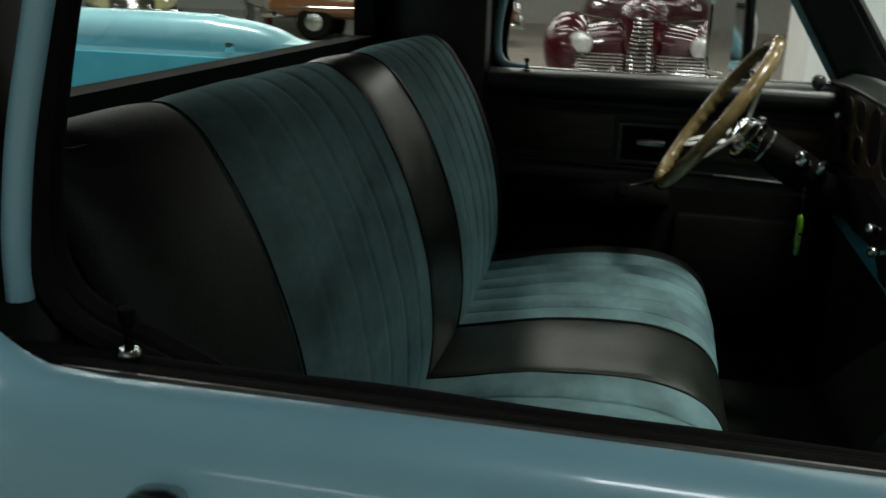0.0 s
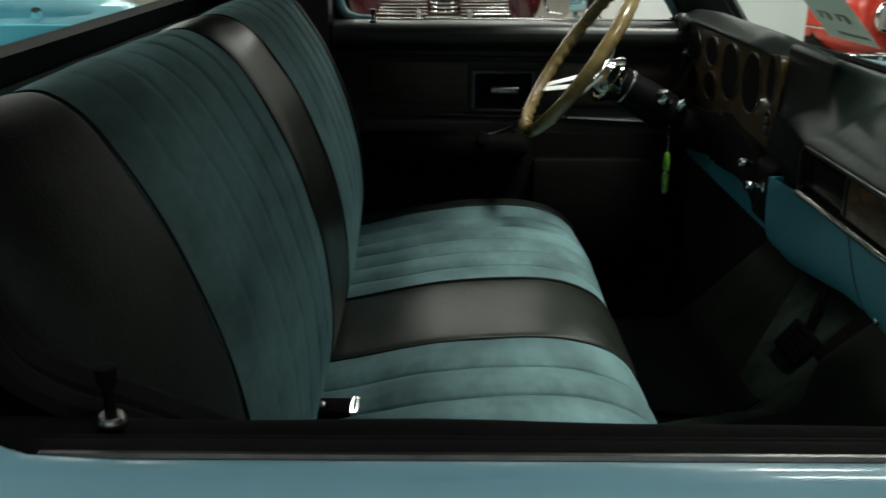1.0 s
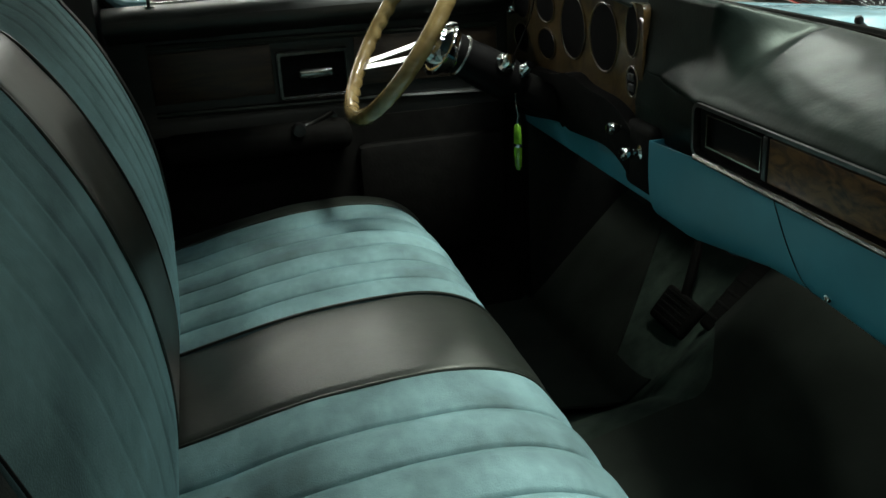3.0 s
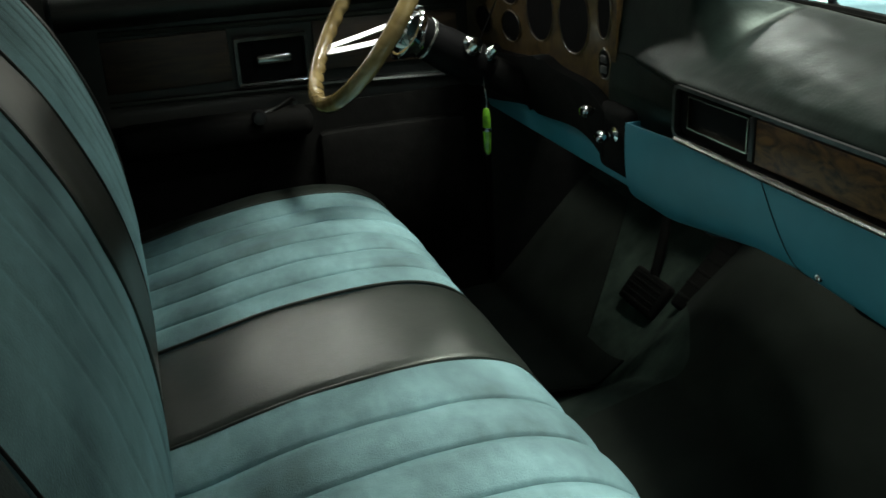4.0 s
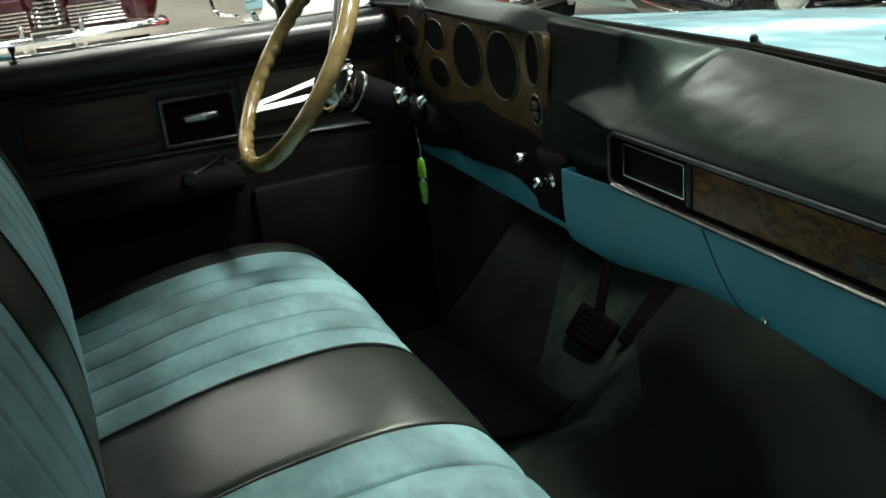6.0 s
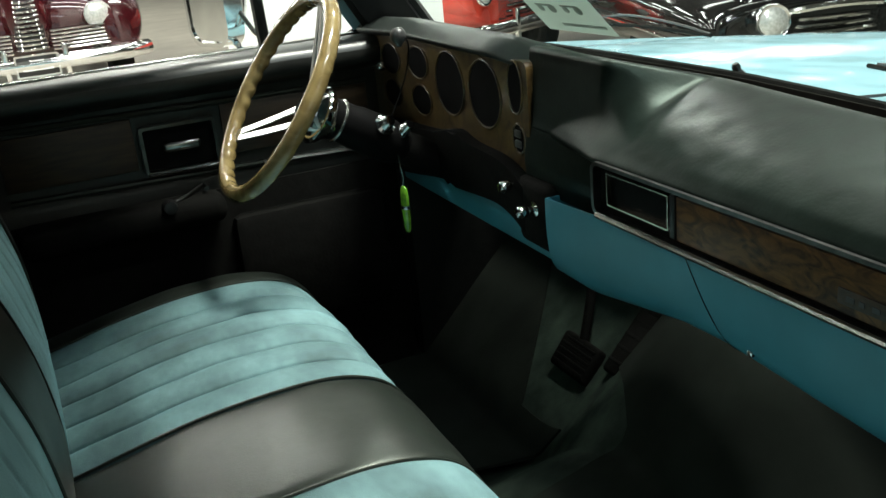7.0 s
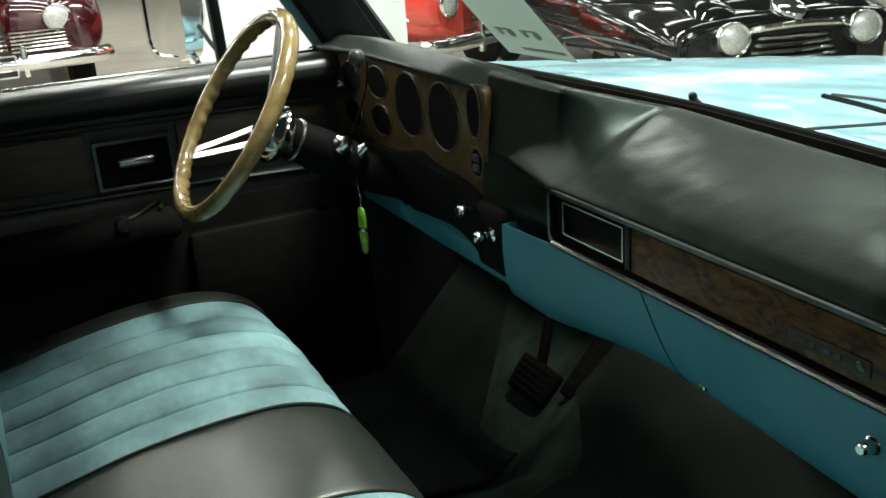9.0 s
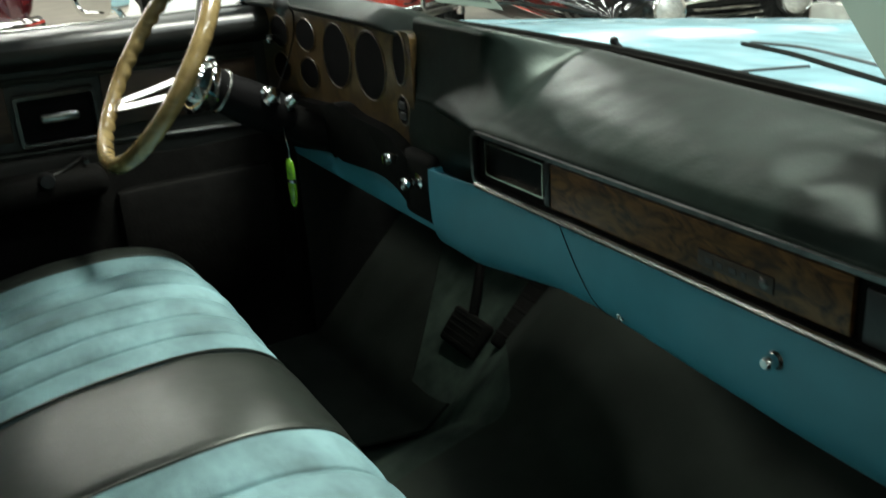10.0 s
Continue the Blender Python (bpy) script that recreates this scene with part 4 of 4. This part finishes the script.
for a in (180 + 54, 180 - 54, 0):
    c, s_ = math.cos(radians(a)), math.sin(radians(a))
    bm = bmesh.new()
    for o in (-0.010, 0.010):
        pts = [Vector((0.030, o * 1.5, hub_z + 0.014)), Vector((0.098, o * 1.0, hub_z * 0.5 + 0.005)), Vector((R - 0.006, o * 0.5, -0.004))]
        sm = smooth_curve(pts, 5)
        left, right = [], []
        for q in sm:
            left.append(Vector((q.x * c - (q.y - 0.0055) * s_, q.x * s_ + (q.y - 0.0055) * c, q.z)))
            right.append(Vector((q.x * c - (q.y + 0.0055) * s_, q.x * s_ + (q.y + 0.0055) * c, q.z)))
        grid([left, right], bm)
    part("spoke", thick(bm, 0.003), "spoke", wheel, "split chrome spoke")
part("hub", lathe([(0.0, 0.024), (0.022, 0.023), (0.032, 0.018), (0.036, 0.006), (0.046, 0.0), (0.049, -0.008), (0.044, -0.018), (0.034, -0.026), (0.031, -0.034)], pose(0, 0, hub_z), 32), "chrome", wheel, "chrome hub with horn cap")

column = thing("steering_column", "black steering column with chrome levers", "steering column")
COLUMN = pose(0.522, 0.535, 1.214) @ pose(0, 0, 0, 0, -90 + 31.0, 0)
column.matrix_world = COLUMN
part("column_tube", lathe([(0.026, -0.085), (0.033, -0.092), (0.034, -0.13), (0.036, -0.14), (0.037, -0.20), (0.034, -0.215), (0.028, -0.23), (0.024, -0.33)], None, 24), "gauge", column)
part("column_cover", lathe([(0.027, -0.225), (0.029, -0.245), (0.029, -0.27), (0.026, -0.30), (0.024, -0.32)], None, 24), "rubber", column, "black lower column cover")
for h in (-0.108,):
    part("column_ring", lathe([(0.034, h + 0.003), (0.0365, h + 0.0015), (0.0365, h - 0.0015), (0.034, h - 0.003)], None, 24), "dull_chrome", column)
part("ignition_lock", lathe([(0.0, 0.026), (0.010, 0.026), (0.014, 0.02), (0.016, 0.008), (0.022, 0.004), (0.022, 0.0)], pose(0.022, -0.028, -0.175, 90, 0, 35) @ Matrix.Scale(0.8, 4), 18), "chrome", column, "chrome ignition lock")
part("turn_lever", tube([(0.0, 0.033, -0.10), (0.006, 0.07, -0.097), (0.012, 0.10, -0.092)], 0.004, 8), "chrome", column, "thin chrome turn signal lever")
part("hazard_switch", lathe([(0.0, 0.03), (0.010, 0.028), (0.012, 0.006), (0.018, 0.0)], pose(0.024, -0.022, -0.212, 90, 0, 45) @ Matrix.Scale(0.8, 4), 14), "chrome", column)
inv = COLUMN.inverted()
lever = [inv @ Vector(p) for p in ((0.70, 0.54, 1.13), (0.735, 0.525, 1.21), (0.725, 0.47, 1.27), (0.682, 0.388, 1.294))]
part("shift_lever", tube(smooth_curve(lever, 5), 0.0013, 8), "gauge", column, "black column shift lever")
part("shift_knob", lathe([(0.0, 0.012), (0.0065, 0.011), (0.0105, 0.0065), (0.012, 0.0), (0.0105, -0.0065), (0.0055, -0.011), (0.004, -0.015)], Matrix.Translation(inv @ Vector((0.668, 0.361, 1.300))) @ COLUMN.to_3x3().inverted().to_4x4(), 18), "grey_knob", column, "round dark shift knob")

fob = thing("key_fob", "translucent green plastic fob hanging from ignition", "key fob", at=(0.685, 0.455, 1.07))
part("fob_body", lathe([(0.0, -0.098), (0.006, -0.096), (0.010, -0.088), (0.0115, -0.06), (0.0115, -0.035), (0.009, -0.022), (0.004, -0.018)], Matrix.Diagonal((0.55, 1, 1, 1)), 14), "green", fob)
part("fob_chain", tube([(0, 0, -0.02), (0.002, 0.0, -0.004), (0.0, 0.002, 0.012), (0.002, 0.012, 0.03)], 0.0018, 6), "chrome", fob, "thin chrome chain")
part("fob_band", lathe([(0.0119, -0.056), (0.0122, -0.053), (0.0119, -0.050)], Matrix.Diagonal((0.57, 1, 1, 1)), 14), "dull_chrome", fob)

# pedals hanging from the firewall
def pedal(name, label, at, w, h, tilt, arm):
    pd = thing(name, label, "pedal", "pedals", at)
    pad_ = part("pedal_pad", box(-0.010, 0.010, -w / 2, w / 2, -h / 2, h / 2, 0.007, seg=3), "rubber", pd, "black rubber pad")
    pad_.matrix_basis = pose(0, 0, 0, 0, tilt, 0)
    for k in range(5):
        o = (k - 2) * h * 0.17
        part("pad_rib", box(-0.0112, -0.0095, -w * 0.42, w * 0.42, o - 0.003, o + 0.003, 0.001), "rubber", pad_)
    part("pedal_arm", tube(smooth_curve(arm, 4), 0.009, 8), "rubber", pd)
    return pd


pedal("brake_pedal", "wide black rubber brake pedal on arm", (0.942, 0.372, 0.703), 0.112, 0.068, 38, [(0.010, 0.004, 0.0), (0.040, 0.020, 0.075), (0.062, 0.034, 0.14), (0.09, 0.035, 0.26)])
pedal("throttle_pedal", "long black throttle pedal over the toe board", (0.985, 0.250, 0.775), 0.056, 0.145, 43, [(0.010, 0, -0.01), (0.035, 0, 0.03), (0.075, 0, 0.08), (0.115, 0, 0.14)])


# floor mats: one with a raised toe section, one lapped over the tunnel for shade
def floor_mat(label, edge_in, edge_out, x_end, bulge=0.0):
    rows = []
    for i in range(41):
        row = []
        for j in range(41):
            v = j / 40
            y = edge_in + (edge_out - edge_in) * v
            x = 0.50 + (x_end(y) - 0.50) * i / 40
            y -= 0.045 * (x - 0.72) / 0.145 * (1 - v) * (edge_in > 0.2)
            y += bulge * (1 - v) ** 2 * max(0.0, min(1.0, (x - 0.84) / 0.12)) + 0.012 * (1 - v) ** 4 * noise.noise((x * 9, 0.0, edge_in))
            row.append((x, y, pan_height(x, y) + 0.014 + 0.002 * noise.noise((x * 6, y * 7, edge_in))))
        rows.append(row)
    return tagged(part("floor_mat", thick(grid(rows), 0.005), "mat"), label, "floor mat", "floor mats")


floor_mat("dark rubber driver floor mat on the carpet", 0.345, 0.80, lambda y: 0.86 + 0.18 * max(0.0, min(1.0, (y - 0.47) / 0.18)))
# the tunnel lap and forward bulge lay dark mat where only shade falls
floor_mat("dark rubber passenger floor mat, its tunnel lap standing in for shade", 0.065, -0.80, lambda y: 1.10, 0.20)

# printed sheets leaning inside the windshield
def display_sheet(x, y, z, shapes):
    """A sheet held flat against the inside of the windshield; x, y, z is the middle of its lower edge."""
    sheet = thing("display_sheet", "white printed sheet leaning inside the windshield", "paper sheet", "display sheets", (x, y, z))
    across = Vector((0.065, -1.0, 0.0)).normalized()
    up = Vector((-0.60, -0.27, 0.75))
    up = (up - across * up.dot(across)).normalized()
    m = Matrix((across, up, across.cross(up))).transposed().to_4x4()
    slant = -0.10

    def lay(name, a0, a1, b0, b1, lift, mat):
        bm = grid([[(a0 + (a1 - a0) * k / 6 + slant * b, b, lift + 0.002 * math.sin(b * 14)) for k in range(7)] for b in [b0 + (b1 - b0) * r / 8 for r in range(9)]])
        ob = part(name, thick(bm, 0.0006), mat, sheet)
        ob.matrix_basis = m
        return ob
    lay("sheet_paper", -0.086, 0.086, 0.0, 0.26, 0.0, "paper")
    lay("printed_line", -0.03, 0.075, 0.014, 0.020, 0.0012, "ink")
    if shapes:
        for a in (-0.036, 0.028):
            lay("printed_shape", a - 0.022, a + 0.018, 0.056, 0.060, 0.0012, "ink")
            for o, rr in ((-0.016, 0.007), (0.013, 0.009)):
                bm = lathe([(0.0, 0.0012), (rr, 0.0012), (rr, 0.0018), (0.0, 0.0018)], pose(a + o - 0.005, 0.050, 0), 14)
                ob = part("printed_wheel", bm, "ink", sheet)
                ob.matrix_basis = m
    return sheet


display_sheet(0.930, 0.290, 1.274, True)
display_sheet(0.957, -0.515, 1.226, False)

# loose wire under the lower panel
tagged(part("loose_wire", tube(smooth_curve([(0.84, 0.055, 0.972), (0.83, 0.030, 0.958), (0.83, -0.010, 0.965), (0.835, -0.05, 0.975)], 6), 0.0022, 6), "chrome"), "thin pale wire drooping under the dash", "wire")

# ---- cars in the hall ----
def loft(sections, sides=28, power=2.6, bm=None):
    """A closed body through rings given as (x, y, z, half width, half height)."""
    bm = bm or bmesh.new()
    rings = []
    for x, y, z, hw, hh in sections:
        ring = []
        for k in range(sides):
            a = 2 * math.pi * k / sides
            c, s_ = math.cos(a), math.sin(a)
            ring.append(bm.verts.new((x, y + hw * math.copysign(abs(c) ** (2 / power), c), z + hh * math.copysign(abs(s_) ** (2 / power), s_))))
        rings.append(ring)
    for a, c in zip(rings, rings[1:]):
        for k in range(sides):
            bm.faces.new((a[k], a[(k + 1) % sides], c[(k + 1) % sides], c[k]))
    bm.faces.new(rings[0][::-1])
    bm.faces.new(rings[-1])
    return bm


def smooth_sections(secs, count=5):
    out = []
    arr = np.array(secs, float)
    for i in range(len(arr) - 1):
        p0, p1, p2, p3 = arr[max(0, i - 1)], arr[i], arr[i + 1], arr[min(len(arr) - 1, i + 2)]
        for k in range(count):
            t = k / count
            v = 0.5 * ((2 * p1) + (p2 - p0) * t + (2 * p0 - 5 * p1 + 4 * p2 - p3) * t * t + (3 * p1 - p0 - 3 * p2 + p3) * t ** 3)
            v[3:] = np.maximum(v[3:], 0.004)
            out.append(tuple(v))
    out.append(tuple(arr[-1]))
    return out


def road_wheel(car, x, y, radius=0.34):
    s = 1 if y > 0 else -1
    w = part("wheel", lathe([(0.20, -0.09), (radius - 0.04, -0.09), (radius, -0.05), (radius, 0.05), (radius - 0.04, 0.09), (0.20, 0.085)], pose(x, y, radius, -90 * s, 0, 0), 30), "rubber", car, "black tyre")
    part("hub_cap", lathe([(0.21, 0.02), (0.20, 0.075), (0.12, 0.095), (0.05, 0.11), (0.0, 0.112)], pose(x, y, radius, -90 * s, 0, 0), 24), "dull_chrome", w)


def old_saloon(name, label, paint, m, group=""):
    """A pre-war saloon with separate wings, an upright slatted grille and pod lamps; front along +x."""
    car = thing(name, label, "car", group)
    car.matrix_world = m
    part("body", loft(smooth_sections([(2.18, 0, 0.86, 0.10, 0.14), (2.12, 0, 0.84, 0.17, 0.28), (1.9, 0, 0.82, 0.27, 0.34), (1.2, 0, 0.85, 0.48, 0.33), (0.6, 0, 0.88, 0.66, 0.36), (-0.6, 0, 0.85, 0.78, 0.42), (-1.6, 0, 0.82, 0.72, 0.40), (-2.2, 0, 0.74, 0.45, 0.26)])), paint, car)
    part("cabin", loft(smooth_sections([(0.62, 0, 1.12, 0.50, 0.08), (0.35, 0, 1.26, 0.58, 0.25), (-0.2, 0, 1.32, 0.62, 0.32), (-1.0, 0, 1.28, 0.60, 0.30), (-1.6, 0, 1.12, 0.45, 0.12)]), power=3.2), paint, car)
    for s in (-1, 1):
        bm = box(-0.02, 0.02, s * 0.04, s * 0.50, -0.14, 0.14, 0.012)
        g = part("windshield_pane", bm, "car_glass", car, "dark glass pane in bright frame")
        g.matrix_basis = pose(0.47, 0, 1.30, 0, -42, 0)
        bm = box(-0.55, 0.25, s * 0.610, s * 0.625, 1.24, 1.50, 0.006)
        part("side_pane", bm, "car_glass", car)
        part("front_wing", loft(smooth_sections([(2.20, s * 0.66, 0.60, 0.10, 0.14), (2.10, s * 0.66, 0.68, 0.20, 0.24), (1.80, s * 0.66, 0.74, 0.23, 0.28), (1.3, s * 0.67, 0.70, 0.21, 0.26), (0.7, s * 0.70, 0.52, 0.15, 0.16), (0.3, s * 0.72, 0.40, 0.10, 0.06)]), power=2.2), paint, car, "rounded front wing")
        part("rear_wing", loft(smooth_sections([(-0.9, s * 0.74, 0.52, 0.08, 0.14), (-1.3, s * 0.74, 0.66, 0.17, 0.30), (-1.8, s * 0.72, 0.60, 0.17, 0.30), (-2.25, s * 0.68, 0.50, 0.08, 0.14)]), power=2.2), paint, car)
        lamp = part("headlamp", lathe([(0.095, 0.0), (0.108, 0.012), (0.112, 0.0), (0.108, -0.03), (0.09, -0.12), (0.04, -0.20), (0.0, -0.22)], pose(2.17, s * 0.53, 0.76, 0, 90, 0), 24), "chrome", car, "bright headlamp ring")
        part("headlamp_lens", lathe([(0.0, 0.032), (0.05, 0.026), (0.085, 0.010), (0.096, -0.002)], pose(2.17, s * 0.53, 0.76, 0, 90, 0), 24), "lens", lamp)
        part("running_board", box(-0.9, 0.9, s * 0.62, s * 0.84, 0.30, 0.34, 0.01), "rubber", car)
        for k in range(6):
            part("side_grille_bar", tube([(2.20 - 0.008 * k, s * 0.15, 0.54 + 0.028 * k), (2.215 - 0.008 * k, s * 0.38, 0.54 + 0.028 * k), (2.19, s * 0.60, 0.54 + 0.028 * k)], 0.009, 6), "chrome", car)
        part("hood_strip", tube([(2.1, s * 0.20, 0.98), (1.2, s * 0.49, 0.96), (0.6, s * 0.66, 0.96)], 0.008, 6), "chrome", car)
        part("bumper_guard", box(2.34, 2.41, s * 0.22 - 0.022, s * 0.22 + 0.022, 0.36, 0.60, 0.015), "chrome", car)
        road_wheel(car, 1.55, s * 0.68)
        road_wheel(car, -1.5, s * 0.70)
    part("front_apron", loft(smooth_sections([(2.10, 0, 0.66, 0.52, 0.12), (2.04, 0, 0.68, 0.60, 0.22), (1.8, 0, 0.70, 0.64, 0.26), (1.3, 0, 0.70, 0.60, 0.24)]), power=3.0), paint, car)
    for k in range(13):
        z = 0.56 + 0.036 * k
        w = 0.115 - 0.03 * (k / 12) ** 2
        part("grille_bar", tube([(2.14, -w, z), (2.21, -w * 0.5, z), (2.225, 0, z), (2.21, w * 0.5, z), (2.14, w, z)], 0.0105, 6), "chrome", car)
    part("grille_back", box(2.06, 2.17, -0.11, 0.11, 0.54, 1.02, 0.01), "black", car)
    part("hood_ornament", loft(smooth_sections([(2.26, 0, 1.09, 0.012, 0.012), (2.15, 0, 1.10, 0.022, 0.026), (1.95, 0, 1.13, 0.016, 0.03), (1.8, 0, 1.14, 0.005, 0.01)])), "chrome", car)
    part("hood_spine", tube([(2.16, 0, 1.06), (1.6, 0, 1.16), (0.7, 0, 1.25)], 0.009, 6), "chrome", car)
    part("bumper", tube(smooth_curve([(2.16, -0.86, 0.46), (2.30, -0.70, 0.46), (2.36, -0.3, 0.46), (2.36, 0.3, 0.46), (2.30, 0.70, 0.46), (2.16, 0.86, 0.46)], 4), 0.062, 10), "chrome", car, "broad chrome bumper")
    plate = part("number_plate", box(2.405, 2.415, -0.15, 0.15, 0.38, 0.53, 0.004), "black", car, "small black plate")
    for zz, w in ((0.485, 0.05), (0.435, 0.11)):
        part("plate_bar", box(2.416, 2.419, -w, w, zz - 0.014, zz + 0.014), "white", plate)
    part("plate_frame", ring_frame(rounded(-0.16, 0.16, 0.37, 0.54, 0.01), rounded(-0.148, 0.148, 0.382, 0.528, 0.008), "x", 2.402, 2.421), "chrome", plate)
    return car


def rounded_saloon(name, label, paint, m, group="", track=0.66, cab=0.30):
    """A post-war car with wings merged into the body; front along +x."""
    car = thing(name, label, "car", group)
    car.matrix_world = m
    part("body", loft(smooth_sections([(2.30, 0, 0.60, 0.60, 0.14), (2.22, 0, 0.62, 0.76, 0.22), (1.6, 0, 0.64, 0.86, 0.27), (0.4, 0, 0.65, 0.88, 0.29), (-1.2, 0, 0.66, 0.88, 0.29), (-2.0, 0, 0.62, 0.80, 0.24), (-2.3, 0, 0.58, 0.6, 0.12)]), power=3.4), paint, car)
    part("hood", loft(smooth_sections([(2.24, 0, 0.76, 0.20, 0.06), (2.0, 0, 0.84, 0.42, 0.12), (1.3, 0, 0.90, 0.60, 0.13), (0.5, 0, 0.92, 0.66, 0.12)]), power=2.4), paint, car)
    part("cabin", loft(smooth_sections([(0.80, 0, 0.95, 0.55, 0.03), (0.35, 0, 1.08, 0.60, cab * 0.6), (-0.3, 0, 1.15, 0.64, cab), (-1.0, 0, 1.10, 0.60, cab * 0.9), (-1.6, 0, 0.96, 0.5, 0.06)]), power=3.4), "car_glass", car)
    part("roof", loft(smooth_sections([(0.42, 0, 1.06 + cab * 0.72, 0.50, 0.03), (-0.2, 0, 1.10 + cab * 0.85, 0.58, 0.06), (-0.9, 0, 1.08 + cab * 0.8, 0.55, 0.05), (-1.2, 0, 1.06 + cab * 0.55, 0.48, 0.03)]), power=3.0), paint, car)
    for s in (-1, 1):
        part("front_wing", loft(smooth_sections([(2.28, s * track, 0.66, 0.10, 0.12), (2.16, s * (track + 0.01), 0.70, 0.17, 0.20), (1.7, s * (track + 0.03), 0.74, 0.18, 0.22), (1.0, s * 0.72, 0.74, 0.15, 0.18), (0.2, s * 0.76, 0.72, 0.10, 0.10)]), power=2.2), paint, car)
        part("rear_wing", loft(smooth_sections([(-0.8, s * 0.78, 0.66, 0.08, 0.12), (-1.4, s * 0.76, 0.72, 0.14, 0.2), (-2.1, s * 0.70, 0.66, 0.12, 0.16), (-2.32, s * 0.66, 0.6, 0.06, 0.08)]), power=2.2), paint, car)
        lamp = part("headlamp", lathe([(0.092, 0.01), (0.104, 0.016), (0.110, 0.0), (0.106, -0.04), (0.09, -0.08)], pose(2.36, s * track, 0.70, 0, 88, 0), 24), "chrome", car, "bright headlamp ring")
        part("headlamp_lens", lathe([(0.0, 0.038), (0.05, 0.030), (0.085, 0.014), (0.094, 0.004)], pose(2.36, s * track, 0.70, 0, 88, 0), 24), "lens", lamp)
        part("side_strip", tube([(2.0, s * 0.885, 0.60), (0.0, s * 0.905, 0.62), (-1.9, s * 0.875, 0.60)], 0.009, 6), "chrome", car)
        part("bumper_guard", box(2.40, 2.47, s * 0.30 - 0.025, s * 0.30 + 0.025, 0.30, 0.54, 0.015), "chrome", car)
        road_wheel(car, 1.45, s * 0.76, 0.33)
        road_wheel(car, -1.45, s * 0.76, 0.33)
    for k in range(6):
        z = 0.47 + 0.042 * k
        w = 0.46 - 0.03 * k
        part("grille_bar", tube([(2.24, -w, z), (2.31, -w * 0.6, z), (2.33, 0, z), (2.31, w * 0.6, z), (2.24, w, z)], 0.012, 6), "chrome", car)
    part("grille_back", box(2.2, 2.30, -0.44, 0.44, 0.44, 0.72, 0.02), "black", car)
    part("rear_bumper", tube(smooth_curve([(-2.18, -0.86, 0.46), (-2.36, -0.66, 0.46), (-2.42, 0, 0.46), (-2.36, 0.66, 0.46), (-2.18, 0.86, 0.46)], 5), 0.045, 10), "chrome", car, "chrome rear bumper")
    part("grille_arch", tube(smooth_curve([(2.22, -0.44, 0.70), (2.33, -0.25, 0.745), (2.36, 0, 0.76), (2.33, 0.25, 0.745), (2.22, 0.44, 0.70)], 5), 0.022, 8), "chrome", car, "chrome bar over the grille")
    part("nose_crest", loft(smooth_sections([(2.34, 0, 0.80, 0.02, 0.02), (2.25, 0, 0.84, 0.10, 0.035), (2.0, 0, 0.95, 0.03, 0.02), (1.8, 0, 0.98, 0.006, 0.006)])), "chrome", car)
    part("bumper", tube(smooth_curve([(2.18, -0.90, 0.40), (2.36, -0.70, 0.40), (2.42, 0, 0.40), (2.36, 0.70, 0.40), (2.18, 0.90, 0.40)], 5), 0.06, 10), "chrome", car, "broad chrome bumper")
    return car


# rolled rails along the top of the load bed, falling away at the cab end
for s in (-1, 1):
    rail = [(-0.400, s * 0.925, 1.232, 0.046, 0.026), (-0.46, s * 0.925, 1.243, 0.054, 0.038), (-0.53, s * 0.925, 1.260, 0.060, 0.050), (-0.65, s * 0.925, 1.271, 0.064, 0.058), (-0.85, s * 0.925, 1.276, 0.066, 0.060), (-2.3, s * 0.925, 1.276, 0.066, 0.060)]
    shell("bed_rail", loft(smooth_sections(rail, 6), power=2.3), "paint", "glossy light blue rolled bed rail")
    shell("tie_down", lathe([(0.0, 0.014), (0.010, 0.012), (0.016, 0.004), (0.020, 0.0)], pose(-0.62, s * 0.872, 1.262, 60 * s, 0, 0), 16), "chrome", "small chrome tie-down button")

old_saloon("maroon_saloon", "polished maroon pre-war saloon with chrome slatted grille", "maroon", pose(0.27, 9.5, GROUND, 0, 0, -90), "parked show cars")
rounded_saloon("black_saloon", "glossy black vintage saloon with round headlamps", "car_black", pose(4.776, 5.163, GROUND, 0, 0, -106) @ Matrix.Diagonal((1, 0.9, 0.86, 1)), "parked show cars", track=0.42)
rounded_saloon("red_coupe", "bright red vintage coupe with chrome trim", "red", pose(3.15, 7.18, GROUND, 0, 0, -62) @ Matrix.Diagonal((0.66, 0.9, 1, 1)), "parked show cars", cab=0.22)
rounded_saloon("brown_saloon", "brown metallic vintage saloon seen from its side", "brown", pose(-4.6, 17.0, GROUND, 0, 0, 10), "parked show cars")
rounded_saloon("cream_convertible", "cream white sports car with dark grille", "cream", pose(-7.5, 19.0, GROUND, 0, 0, -60), "parked show cars", cab=0.12)
rounded_saloon("yellow_saloon", "pale yellow vintage car", "yellow", pose(-10.5, 17.5, GROUND, 0, 0, -60), "parked show cars")
